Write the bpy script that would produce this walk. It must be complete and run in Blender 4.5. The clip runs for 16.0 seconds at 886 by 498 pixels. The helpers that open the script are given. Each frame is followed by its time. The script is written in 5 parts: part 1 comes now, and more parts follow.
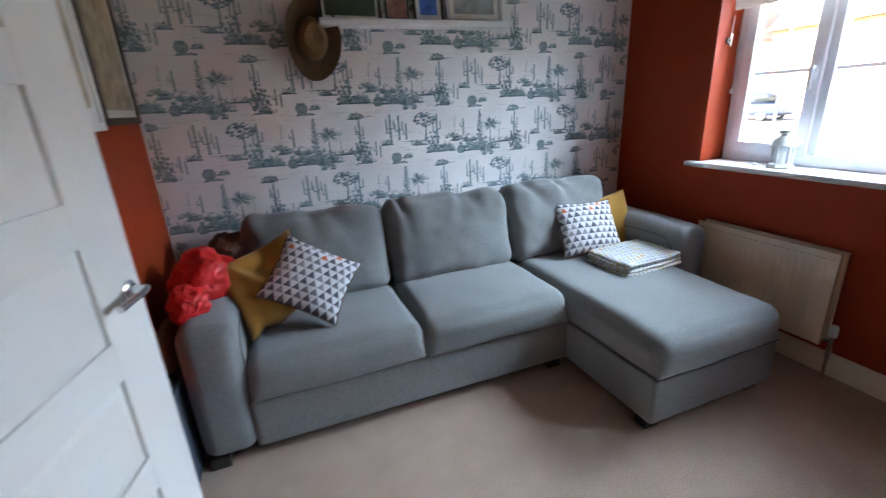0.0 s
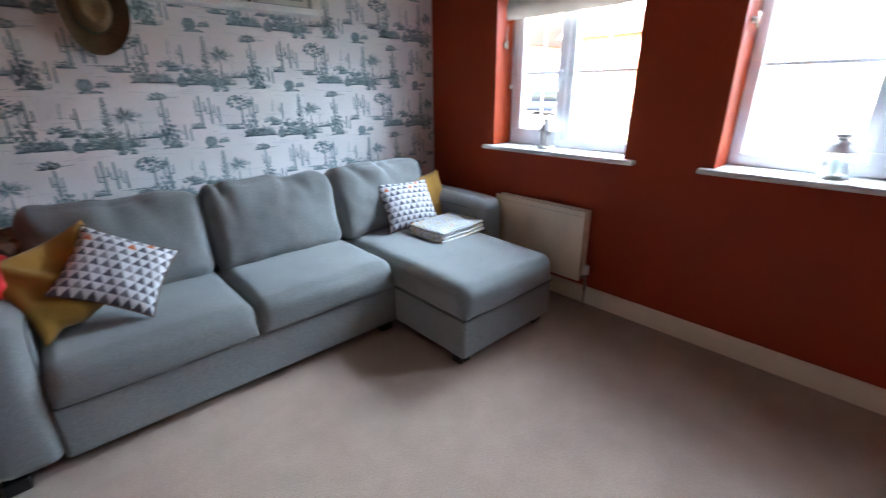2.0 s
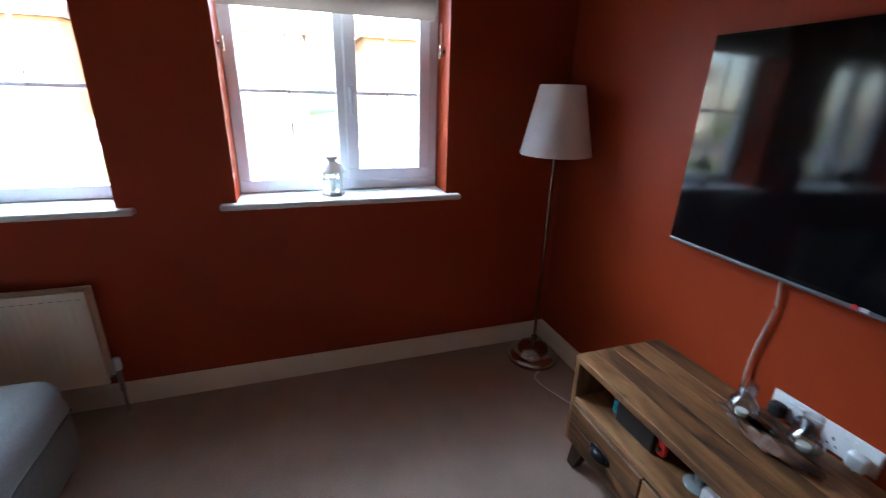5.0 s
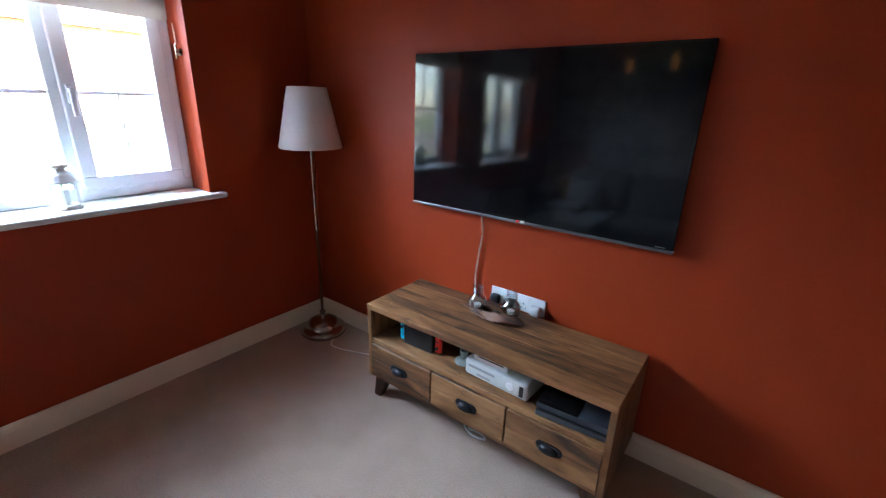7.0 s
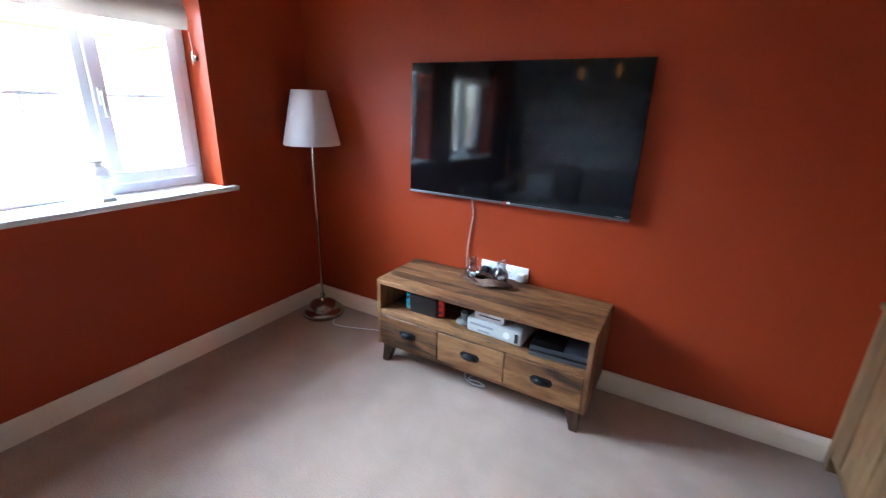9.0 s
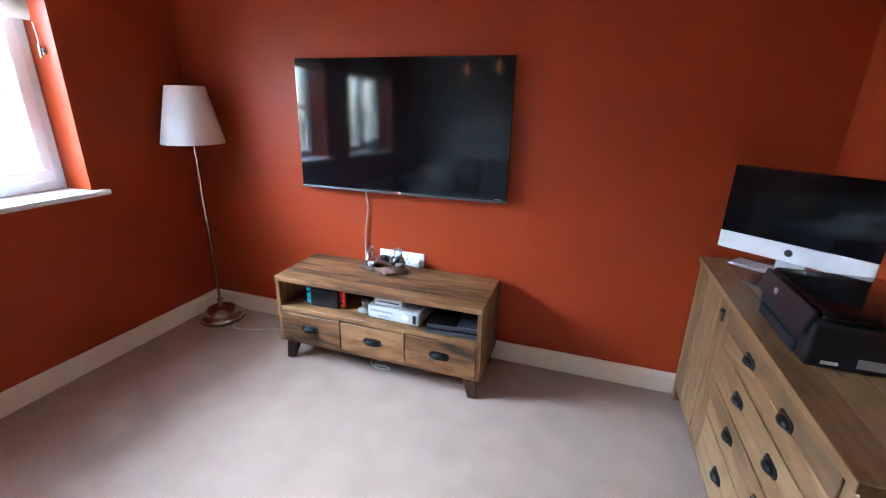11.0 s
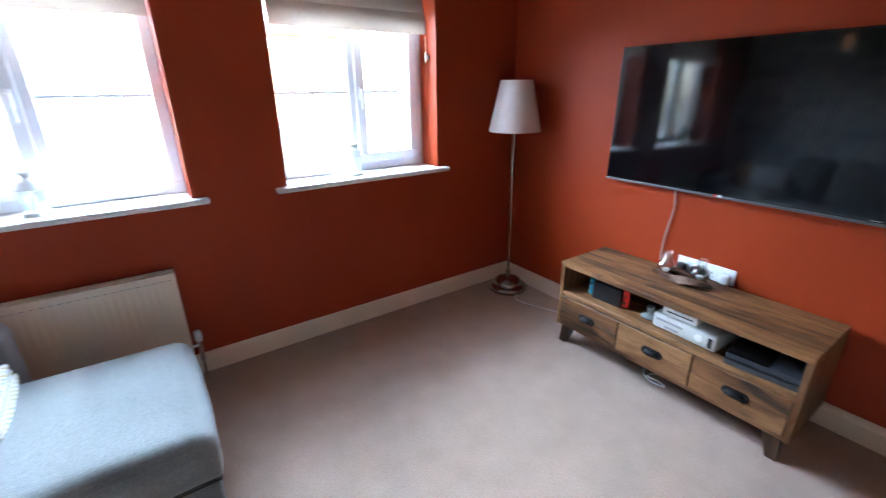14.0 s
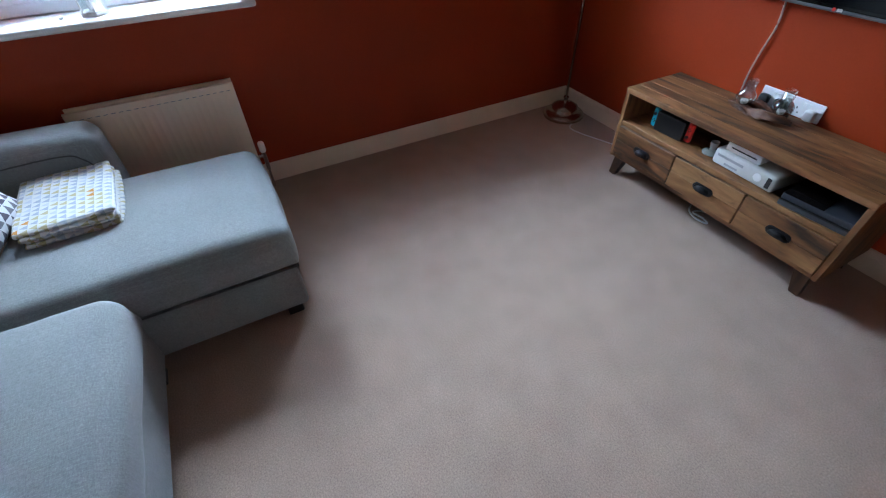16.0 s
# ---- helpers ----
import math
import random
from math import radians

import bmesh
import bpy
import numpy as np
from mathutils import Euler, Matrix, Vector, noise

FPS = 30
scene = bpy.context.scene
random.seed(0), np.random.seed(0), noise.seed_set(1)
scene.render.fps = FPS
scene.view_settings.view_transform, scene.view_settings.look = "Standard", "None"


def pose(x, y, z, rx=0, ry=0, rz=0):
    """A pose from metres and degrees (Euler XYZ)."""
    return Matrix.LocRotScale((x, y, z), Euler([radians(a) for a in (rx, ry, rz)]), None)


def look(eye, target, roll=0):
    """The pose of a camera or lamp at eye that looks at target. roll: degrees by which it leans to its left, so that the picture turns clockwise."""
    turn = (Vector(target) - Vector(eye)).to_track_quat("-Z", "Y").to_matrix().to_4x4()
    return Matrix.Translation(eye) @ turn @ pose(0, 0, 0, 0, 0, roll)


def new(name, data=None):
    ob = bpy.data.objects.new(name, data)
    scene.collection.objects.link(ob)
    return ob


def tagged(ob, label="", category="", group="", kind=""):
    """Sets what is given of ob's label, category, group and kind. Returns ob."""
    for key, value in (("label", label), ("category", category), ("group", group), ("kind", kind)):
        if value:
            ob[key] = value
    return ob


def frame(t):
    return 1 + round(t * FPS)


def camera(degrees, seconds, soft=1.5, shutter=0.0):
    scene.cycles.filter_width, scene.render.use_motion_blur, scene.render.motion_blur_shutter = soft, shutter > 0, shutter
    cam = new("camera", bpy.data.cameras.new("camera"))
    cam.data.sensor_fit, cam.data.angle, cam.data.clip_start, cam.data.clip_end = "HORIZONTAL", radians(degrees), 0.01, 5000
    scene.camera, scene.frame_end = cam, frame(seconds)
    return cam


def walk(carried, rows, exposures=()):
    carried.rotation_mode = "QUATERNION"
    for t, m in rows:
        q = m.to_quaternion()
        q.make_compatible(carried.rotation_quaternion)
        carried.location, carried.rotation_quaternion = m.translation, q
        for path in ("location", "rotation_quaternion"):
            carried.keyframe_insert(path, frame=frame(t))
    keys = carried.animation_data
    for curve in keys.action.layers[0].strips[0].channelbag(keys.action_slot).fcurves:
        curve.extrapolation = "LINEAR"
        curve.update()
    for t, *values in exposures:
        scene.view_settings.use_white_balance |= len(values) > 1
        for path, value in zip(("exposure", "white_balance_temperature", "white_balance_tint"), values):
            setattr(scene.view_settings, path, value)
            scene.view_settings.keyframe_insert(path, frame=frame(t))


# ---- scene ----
EXPOSURES = [(0, 4.6, 6680, 10), (0.5, 4.85, 6680, 10), (1, 4.8, 6680, 10), (1.5, 4.7, 6680, 10), (2, 4.75, 6680, 10), (3, 4.7, 6550, 10), (4, 4.4, 6430, 10), (5, 4.3, 6430, 10), (7.5, 5.05, 6250, 10), (9.5, 5.6, 6250, 10), (12, 5.9, 6250, 10), (13, 5.8, 6250, 10), (14, 5.4, 6250, 10), (15, 4.9, 6250, 10), (16, 4.65, 6250, 10)]
cam = camera(92.0, 16.0, soft=1.15, shutter=0.45)
PATH = [
    (0, (-2.45, 1.278, 1.393), (-1.779, 3.05, 0.753), -2.9),
    (0.5, (-2.601, 1.212, 1.376), (-2.013, 3.009, 0.726), -2.2),
    (1, (-2.606, 1.157, 1.39), (-1.949, 2.921, 0.715), -1.8),
    (1.5, (-2.545, 1.096, 1.391), (-1.559, 2.692, 0.697), -1.4),
    (2, (-2.473, 1.031, 1.373), (-1.216, 2.42, 0.674), -0.6),
    (2.5, (-2.396, 0.983, 1.395), (-0.918, 2.133, 0.692), -0.0),
    (3, (-2.31, 0.995, 1.382), (-0.642, 1.862, 0.699), 0.7),
    (3.5, (-2.222, 1.095, 1.42), (-0.433, 1.667, 0.732), 1.0),
    (4, (-2.181, 1.225, 1.457), (-0.314, 1.351, 0.751), 1.2),
    (4.5, (-2.126, 1.294, 1.435), (-0.258, 1.041, 0.766), 1.4),
    (5, (-2.131, 1.422, 1.479), (-0.351, 0.816, 0.799), 1.6),
    (7.5, (-2.387, 1.799, 1.474), (-1.338, 0.221, 0.834), 1.7),
    (8, (-2.332, 1.869, 1.473), (-1.307, 0.276, 0.832), 1.9),
    (8.5, (-2.277, 2.025, 1.486), (-1.3, 0.402, 0.844), 1.6),
    (9, (-2.368, 2.205, 1.473), (-1.426, 0.56, 0.834), 1.7),
    (9.5, (-2.509, 2.251, 1.479), (-1.822, 0.481, 0.851), 1.6),
    (12, (-2.536, 2.273, 1.462), (-1.947, 0.479, 0.805), 1.0),
    (12.5, (-2.495, 2.3, 1.467), (-1.697, 0.593, 0.796), 0.8),
    (13, (-2.479, 2.305, 1.492), (-1.458, 0.733, 0.795), 0.3),
    (13.5, (-2.446, 2.343, 1.503), (-1.177, 0.967, 0.798), -0.2),
    (14, (-2.446, 2.353, 1.493), (-0.91, 1.284, 0.787), -0.6),
    (14.5, (-2.415, 2.389, 1.484), (-0.78, 1.479, 0.775), -0.9),
    (15, (-2.422, 2.391, 1.503), (-0.885, 1.597, 0.498), -0.5),
    (15.5, (-2.463, 2.387, 1.488), (-1.131, 1.744, 0.142), -1.6),
    (16, (-2.493, 2.39, 1.493), (-1.194, 1.727, 0.125), -1.4),
]
walk(cam, [(t, look(e, g, r)) for t, e, g, r in PATH], EXPOSURES)

# ---- world, sun, exposure ----
world = bpy.data.worlds.new("world")
scene.world = world
world.use_nodes = True
wn = world.node_tree
sky = wn.nodes.new("ShaderNodeTexSky")
sky.sky_type = 'NISHITA'
sky.sun_disc = False
sky.sun_elevation = radians(48)
sky.sun_rotation = radians(250)
sky.dust_density = 1.5
wn.links.new(sky.outputs[0], wn.nodes["Background"].inputs[0])
wn.nodes["Background"].inputs[1].default_value = 0.15

sun_data = bpy.data.lights.new("sun", 'SUN')
sun_data.energy = 4.5
sun_data.angle = radians(12)
sun_data.color = (1.0, 0.95, 0.88)
sun = new("sun", sun_data)
sun.matrix_world = look((-20, 8, 18), (0, 0, 0))

# the bright sky above the roofs opposite, seen by the room through both windows
for y in (1.0, 2.7):
    ad = bpy.data.lights.new("sky_light", 'AREA')
    ad.shape = 'RECTANGLE'
    ad.size, ad.size_y = 1.9, 1.7
    ad.energy = 18.0
    ad.color = (0.57, 0.765, 1.0)
    new("sky_light", ad).matrix_world = look((2.2, y, 2.85), (0.1, y, 1.35))

# ---- materials ----
def mat(name, color, rough=0.6, metal=0.0, var=0.0, scale=8.0, grain=0.0, gscale=150.0, bump=0.0,
        bscale=200.0, stretch=(1, 1, 1), rand=0.0, spec=0.5, coat=0.0, sheen=0.0, emit=0.0, trans=0.0, weave=0.0, rib=0.0):
    """A painted, woven or metal surface: large stains, fine grain and relief."""
    m = bpy.data.materials.new(name)
    m.use_nodes = True
    t = m.node_tree
    b = t.nodes["Principled BSDF"]
    b.inputs["Base Color"].default_value = (*color, 1)
    b.inputs["Roughness"].default_value = rough
    b.inputs["Metallic"].default_value = metal
    b.inputs["Specular IOR Level"].default_value = spec
    b.inputs["Coat Weight"].default_value = coat
    b.inputs["Sheen Weight"].default_value = sheen
    if emit:
        b.inputs["Emission Color"].default_value = (*color, 1)
        b.inputs["Emission Strength"].default_value = emit
    co = t.nodes.new("ShaderNodeTexCoord")
    mp = t.nodes.new("ShaderNodeMapping")
    mp.inputs["Scale"].default_value = stretch
    t.links.new(co.outputs["Object"], mp.inputs[0])

    def noise_tex(sc, detail):
        n = t.nodes.new("ShaderNodeTexNoise")
        n.inputs["Scale"].default_value = sc
        n.inputs["Detail"].default_value = detail
        t.links.new(mp.outputs[0], n.inputs["Vector"])
        return n.outputs[0]

    def swing(sock, amount):
        r = t.nodes.new("ShaderNodeMapRange")
        r.inputs[1].default_value, r.inputs[2].default_value = 0.3, 0.7
        r.inputs[3].default_value, r.inputs[4].default_value = 1 - amount, 1 + amount
        t.links.new(sock, r.inputs[0])
        return r.outputs[0]

    factors = []
    if var:
        factors.append(swing(noise_tex(scale, 4), var))
    if grain:
        factors.append(swing(noise_tex(gscale, 3), grain))
    for a in range(3 if weave else 0):      # slubby threads along each axis
        st = t.nodes.new("ShaderNodeMapping")
        k = [330.0, 330.0, 330.0]
        k[a] = 75.0
        st.inputs["Scale"].default_value = k
        t.links.new(co.outputs["Object"], st.inputs[0])
        nt = t.nodes.new("ShaderNodeTexNoise")
        nt.inputs["Scale"].default_value = 1.0
        nt.inputs["Detail"].default_value = 2
        t.links.new(st.outputs[0], nt.inputs["Vector"])
        factors.append(swing(nt.outputs[0], weave))
    if rib:                                 # stitched rows that run front to back
        sx = t.nodes.new("ShaderNodeSeparateXYZ")
        t.links.new(co.outputs["Object"], sx.inputs[0])
        fq = t.nodes.new("ShaderNodeMath")
        fq.operation = 'MULTIPLY'
        fq.inputs[1].default_value = 2 * math.pi / 0.0115
        t.links.new(sx.outputs[0], fq.inputs[0])
        sn = t.nodes.new("ShaderNodeMath")
        sn.operation = 'SINE'
        t.links.new(fq.outputs[0], sn.inputs[0])
        rr = t.nodes.new("ShaderNodeMapRange")
        rr.inputs[1].default_value, rr.inputs[2].default_value = 0.55, 1.0
        rr.inputs[3].default_value, rr.inputs[4].default_value = 1.0, 1 + rib
        t.links.new(sn.outputs[0], rr.inputs[0])
        factors.append(rr.outputs[0])
    if rand:
        oi = t.nodes.new("ShaderNodeObjectInfo")
        r = t.nodes.new("ShaderNodeMapRange")
        r.inputs[3].default_value, r.inputs[4].default_value = 1 - rand, 1 + rand
        t.links.new(oi.outputs["Random"], r.inputs[0])
        factors.append(r.outputs[0])
    if factors:
        f = factors[0]
        for g in factors[1:]:
            k = t.nodes.new("ShaderNodeMath")
            k.operation = 'MULTIPLY'
            t.links.new(f, k.inputs[0])
            t.links.new(g, k.inputs[1])
            f = k.outputs[0]
        v = t.nodes.new("ShaderNodeVectorMath")
        v.operation = 'SCALE'
        v.inputs[0].default_value = color
        t.links.new(f, v.inputs["Scale"])
        t.links.new(v.outputs[0], b.inputs["Base Color"])
    if bump:
        bp = t.nodes.new("ShaderNodeBump")
        bp.inputs["Strength"].default_value = bump
        bp.inputs["Distance"].default_value = 0.002
        t.links.new(noise_tex(bscale, 3), bp.inputs["Height"])
        t.links.new(bp.outputs[0], b.inputs["Normal"])
    if trans:
        tr = t.nodes.new("ShaderNodeBsdfTranslucent")
        tr.inputs[0].default_value = (*color, 1)
        mx = t.nodes.new("ShaderNodeMixShader")
        mx.inputs[0].default_value = trans
        t.links.new(b.outputs[0], mx.inputs[1])
        t.links.new(tr.outputs[0], mx.inputs[2])
        t.links.new(mx.outputs[0], t.nodes["Material Output"].inputs[0])
    return m


def glass_mat(name, rough=0.0, ior=1.45, tint=(1, 1, 1)):
    m = bpy.data.materials.new(name)
    m.use_nodes = True
    b = m.node_tree.nodes["Principled BSDF"]
    b.inputs["Base Color"].default_value = (*tint, 1)
    b.inputs["Roughness"].default_value = rough
    b.inputs["Transmission Weight"].default_value = 1
    b.inputs["IOR"].default_value = ior
    return m


def thin_glass(name):
    """Blown glass too thin to bend the view: clear, with gloss that rises at the rims."""
    m = bpy.data.materials.new(name)
    m.use_nodes = True
    t = m.node_tree
    lw = t.nodes.new("ShaderNodeLayerWeight")
    lw.inputs[0].default_value = 0.22
    fr = t.nodes.new("ShaderNodeMapRange")
    fr.inputs[3].default_value, fr.inputs[4].default_value = 0.07, 0.85
    t.links.new(lw.outputs["Facing"], fr.inputs[0])
    tr = t.nodes.new("ShaderNodeBsdfTransparent")
    tr.inputs[0].default_value = (0.93, 0.95, 0.95, 1)
    gl = t.nodes.new("ShaderNodeBsdfGlossy")
    gl.inputs["Roughness"].default_value = 0.03
    mx = t.nodes.new("ShaderNodeMixShader")
    t.links.new(fr.outputs[0], mx.inputs[0])
    t.links.new(tr.outputs[0], mx.inputs[1])
    t.links.new(gl.outputs[0], mx.inputs[2])
    t.links.new(mx.outputs[0], t.nodes["Material Output"].inputs[0])
    return m


def wood_mat(name, dark, light, axis, rough=0.5):
    """Reclaimed boards: long grain along one axis, knots, each board of its own tone."""
    m = bpy.data.materials.new(name)
    m.use_nodes = True
    t = m.node_tree
    b = t.nodes["Principled BSDF"]
    b.inputs["Roughness"].default_value = rough
    co = t.nodes.new("ShaderNodeTexCoord")
    oi = t.nodes.new("ShaderNodeObjectInfo")
    sh = t.nodes.new("ShaderNodeVectorMath")
    sh.operation = 'SCALE'
    sh.inputs[0].default_value = (7.3, 5.1, 3.7)
    t.links.new(oi.outputs["Random"], sh.inputs["Scale"])
    ad = t.nodes.new("ShaderNodeVectorMath")
    t.links.new(co.outputs["Object"], ad.inputs[0])
    t.links.new(sh.outputs[0], ad.inputs[1])
    mp = t.nodes.new("ShaderNodeMapping")
    s = [10.5, 10.5, 10.5]
    s[axis] = 2.0
    mp.inputs["Scale"].default_value = s
    t.links.new(ad.outputs[0], mp.inputs[0])
    n1 = t.nodes.new("ShaderNodeTexNoise")
    n1.inputs["Scale"].default_value = 1.2
    n1.inputs["Detail"].default_value = 3.5
    n1.inputs["Distortion"].default_value = 1.5
    t.links.new(mp.outputs[0], n1.inputs["Vector"])
    n2 = t.nodes.new("ShaderNodeTexNoise")
    n2.inputs["Scale"].default_value = 9
    n2.inputs["Detail"].default_value = 4
    t.links.new(mp.outputs[0], n2.inputs["Vector"])
    mx = t.nodes.new("ShaderNodeMath")
    mx.operation = 'MULTIPLY_ADD'
    mx.inputs[1].default_value = 0.13
    t.links.new(n2.outputs[0], mx.inputs[0])
    t.links.new(n1.outputs[0], mx.inputs[2])
    ra = t.nodes.new("ShaderNodeMath")
    ra.operation = 'MULTIPLY_ADD'
    ra.inputs[1].default_value = 0.40
    t.links.new(oi.outputs["Random"], ra.inputs[0])
    t.links.new(mx.outputs[0], ra.inputs[2])
    n3 = t.nodes.new("ShaderNodeTexNoise")
    n3.inputs["Scale"].default_value = 0.55
    n3.inputs["Detail"].default_value = 3
    t.links.new(mp.outputs[0], n3.inputs["Vector"])
    kn = t.nodes.new("ShaderNodeMath")
    kn.operation = 'MULTIPLY_ADD'
    kn.inputs[1].default_value = 0.5
    kn.inputs[2].default_value = -0.25
    t.links.new(n3.outputs[0], kn.inputs[0])
    sm = t.nodes.new("ShaderNodeMath")
    t.links.new(ra.outputs[0], sm.inputs[0])
    t.links.new(kn.outputs[0], sm.inputs[1])
    cr = t.nodes.new("ShaderNodeValToRGB")
    cr.color_ramp.elements[0].position = 0.50
    cr.color_ramp.elements[0].color = (*dark, 1)
    cr.color_ramp.elements[1].position = 1.0
    cr.color_ramp.elements[1].color = (*light, 1)
    mid = cr.color_ramp.elements.new(0.72)
    mid.color = (dark[0] * 0.45 + light[0] * 0.5, dark[1] * 0.5 + light[1] * 0.42, dark[2] * 0.5 + light[2] * 0.36, 1)
    t.links.new(sm.outputs[0], cr.inputs[0])
    m2 = t.nodes.new("ShaderNodeMapping")
    s2 = [38.0, 38.0, 38.0]
    s2[axis] = 12.0
    m2.inputs["Scale"].default_value = s2
    t.links.new(ad.outputs[0], m2.inputs[0])
    n4 = t.nodes.new("ShaderNodeTexNoise")
    n4.inputs["Scale"].default_value = 1.0
    n4.inputs["Detail"].default_value = 3
    n4.inputs["Distortion"].default_value = 0.6
    t.links.new(m2.outputs[0], n4.inputs["Vector"])
    kr = t.nodes.new("ShaderNodeValToRGB")
    for pos, v in ((0.24, 0.42), (0.36, 0.90), (0.52, 1.0), (0.66, 1.08), (0.74, 1.28)):
        e = kr.color_ramp.elements[0] if pos == 0.24 else kr.color_ramp.elements.new(pos)
        e.position = pos
        e.color = (v, v, v * 0.98, 1)
    t.links.new(n4.outputs[0], kr.inputs[0])
    km = t.nodes.new("ShaderNodeVectorMath")
    km.operation = 'MULTIPLY'
    t.links.new(cr.outputs[0], km.inputs[0])
    t.links.new(kr.outputs[0], km.inputs[1])
    t.links.new(km.outputs[0], b.inputs["Base Color"])
    bp = t.nodes.new("ShaderNodeBump")
    bp.inputs["Strength"].default_value = 0.35
    bp.inputs["Distance"].default_value = 0.002
    t.links.new(mx.outputs[0], bp.inputs["Height"])
    t.links.new(bp.outputs[0], b.inputs["Normal"])
    return m


def triangle_mat(name, rows, tones, ground, dot, source="UV"):
    """Printed cloth: rows of upright triangles in several tones on a pale ground."""
    m = bpy.data.materials.new(name)
    m.use_nodes = True
    t = m.node_tree
    b = t.nodes["Principled BSDF"]
    b.inputs["Roughness"].default_value = 0.9
    b.inputs["Specular IOR Level"].default_value = 0.2

    def op(kind, a, c=None):
        n = t.nodes.new("ShaderNodeMath")
        n.operation = kind
        for i, s in enumerate((a, c)):
            if s is None:
                continue
            if isinstance(s, (int, float)):
                n.inputs[i].default_value = s
            else:
                t.links.new(s, n.inputs[i])
        return n.outputs[0]

    co = t.nodes.new("ShaderNodeTexCoord")
    sp = t.nodes.new("ShaderNodeSeparateXYZ")
    t.links.new(co.outputs[source], sp.inputs[0])
    v = op('MULTIPLY', sp.outputs[1], rows)
    row = op('FLOOR', v)
    f = op('SUBTRACT', v, row)
    u = op('ADD', op('MULTIPLY', sp.outputs[0], rows), op('MULTIPLY', row, 0.5))
    cell = op('FLOOR', u)
    d = op('MULTIPLY', op('ABSOLUTE', op('SUBTRACT', op('SUBTRACT', u, cell), 0.5)), 2.0)
    inside = op('LESS_THAN', op('ADD', d, f), 0.93)
    cv = t.nodes.new("ShaderNodeCombineXYZ")
    t.links.new(cell, cv.inputs[0])
    t.links.new(row, cv.inputs[1])
    wnz = t.nodes.new("ShaderNodeTexWhiteNoise")
    t.links.new(cv.outputs[0], wnz.inputs["Vector"])
    cr = t.nodes.new("ShaderNodeValToRGB")
    cr.color_ramp.interpolation = 'CONSTANT'
    cols = list(tones) + [dot]
    pos = [0.0, 0.4, 0.75, 0.965] if len(cols) == 4 else [i / len(cols) for i in range(len(cols))]
    while len(cr.color_ramp.elements) < len(cols):
        cr.color_ramp.elements.new(0.5)
    for e, p, c in zip(cr.color_ramp.elements, pos, cols):
        e.position = p
        e.color = (*c, 1)
    t.links.new(wnz.outputs["Value"], cr.inputs[0])
    mix = t.nodes.new("ShaderNodeMix")
    mix.data_type = 'RGBA'
    mix.inputs[6].default_value = (*ground, 1)
    t.links.new(inside, mix.inputs[0])
    t.links.new(cr.outputs[0], mix.inputs[7])
    t.links.new(mix.outputs[2], b.inputs["Base Color"])
    nz = t.nodes.new("ShaderNodeTexNoise")
    nz.inputs["Scale"].default_value = 300
    t.links.new(co.outputs["Object"], nz.inputs["Vector"])
    bp = t.nodes.new("ShaderNodeBump")
    bp.inputs["Strength"].default_value = 0.3
    bp.inputs["Distance"].default_value = 0.002
    t.links.new(nz.outputs[0], bp.inputs["Height"])
    t.links.new(bp.outputs[0], b.inputs["Normal"])
    return m


TERRACOTTA = mat("terracotta_paint", (0.335, 0.0385, 0.0078), 0.52, var=0.06, scale=1.6, grain=0.03, gscale=90, bump=0.14, bscale=260, spec=0.2)
PAPER = mat("wallpaper_ground", (0.81, 0.775, 0.76), 0.75, var=0.05, scale=2.5, grain=0.03, gscale=120, bump=0.1, bscale=300)
INK = [mat("ink_pale", (0.43, 0.50, 0.515), 0.8, grain=0.15, gscale=60),
       mat("ink_mid", (0.265, 0.355, 0.38), 0.8, grain=0.2, gscale=60),
       mat("ink_dark", (0.135, 0.20, 0.225), 0.8, grain=0.25, gscale=60)]
CEIL = mat("ceiling_paint", (0.54, 0.48, 0.42), 0.9, var=0.03, scale=2)
CARPET = mat("carpet_pile", (0.385, 0.266, 0.202), 0.97, var=0.075, scale=7.0, grain=0.26, gscale=190, bump=0.8, bscale=600, spec=0.1, sheen=0.25)
TRIM = mat("cream_gloss_paint", (0.80, 0.67, 0.54), 0.35, var=0.03, scale=5, grain=0.02)
UPVC = mat("white_upvc", (0.82, 0.83, 0.86), 0.28, var=0.02, scale=6)
SILLP = mat("white_sill_paint", (0.84, 0.83, 0.82), 0.35, var=0.03, scale=6)
DOORP = mat("white_door_paint", (0.71, 0.675, 0.625), 0.32, var=0.015, scale=3, bump=0.05, bscale=120)
CHROME = mat("polished_chrome", (0.72, 0.72, 0.74), 0.12, 1.0)
BARP = mat("white_glazing_bar", (0.84, 0.85, 0.88), 0.3, trans=0.2)
PANE = glass_mat("window_glass", 0.0, 1.45)
CLEAR = thin_glass("clear_glass")
SOFA = mat("grey_weave", (0.196, 0.199, 0.192), 0.93, var=0.05, scale=4, grain=0.06, gscale=300, bump=0.55, bscale=420, weave=0.12, rib=0.10, spec=0.18, sheen=0.35)
SEAM = mat("dark_seam", (0.085, 0.083, 0.080), 0.95)
FOOT = mat("black_wood_foot", (0.018, 0.015, 0.013), 0.5, grain=0.2)
MUSTARD = mat("mustard_cotton", (0.37, 0.185, 0.025), 0.92, var=0.12, scale=9, grain=0.1, gscale=300, bump=0.4, bscale=400, sheen=0.2)
TRI = triangle_mat("triangle_print", 9, [(0.18, 0.165, 0.18), (0.115, 0.105, 0.125), (0.27, 0.25, 0.26)], (0.66, 0.64, 0.65), (0.55, 0.16, 0.07))
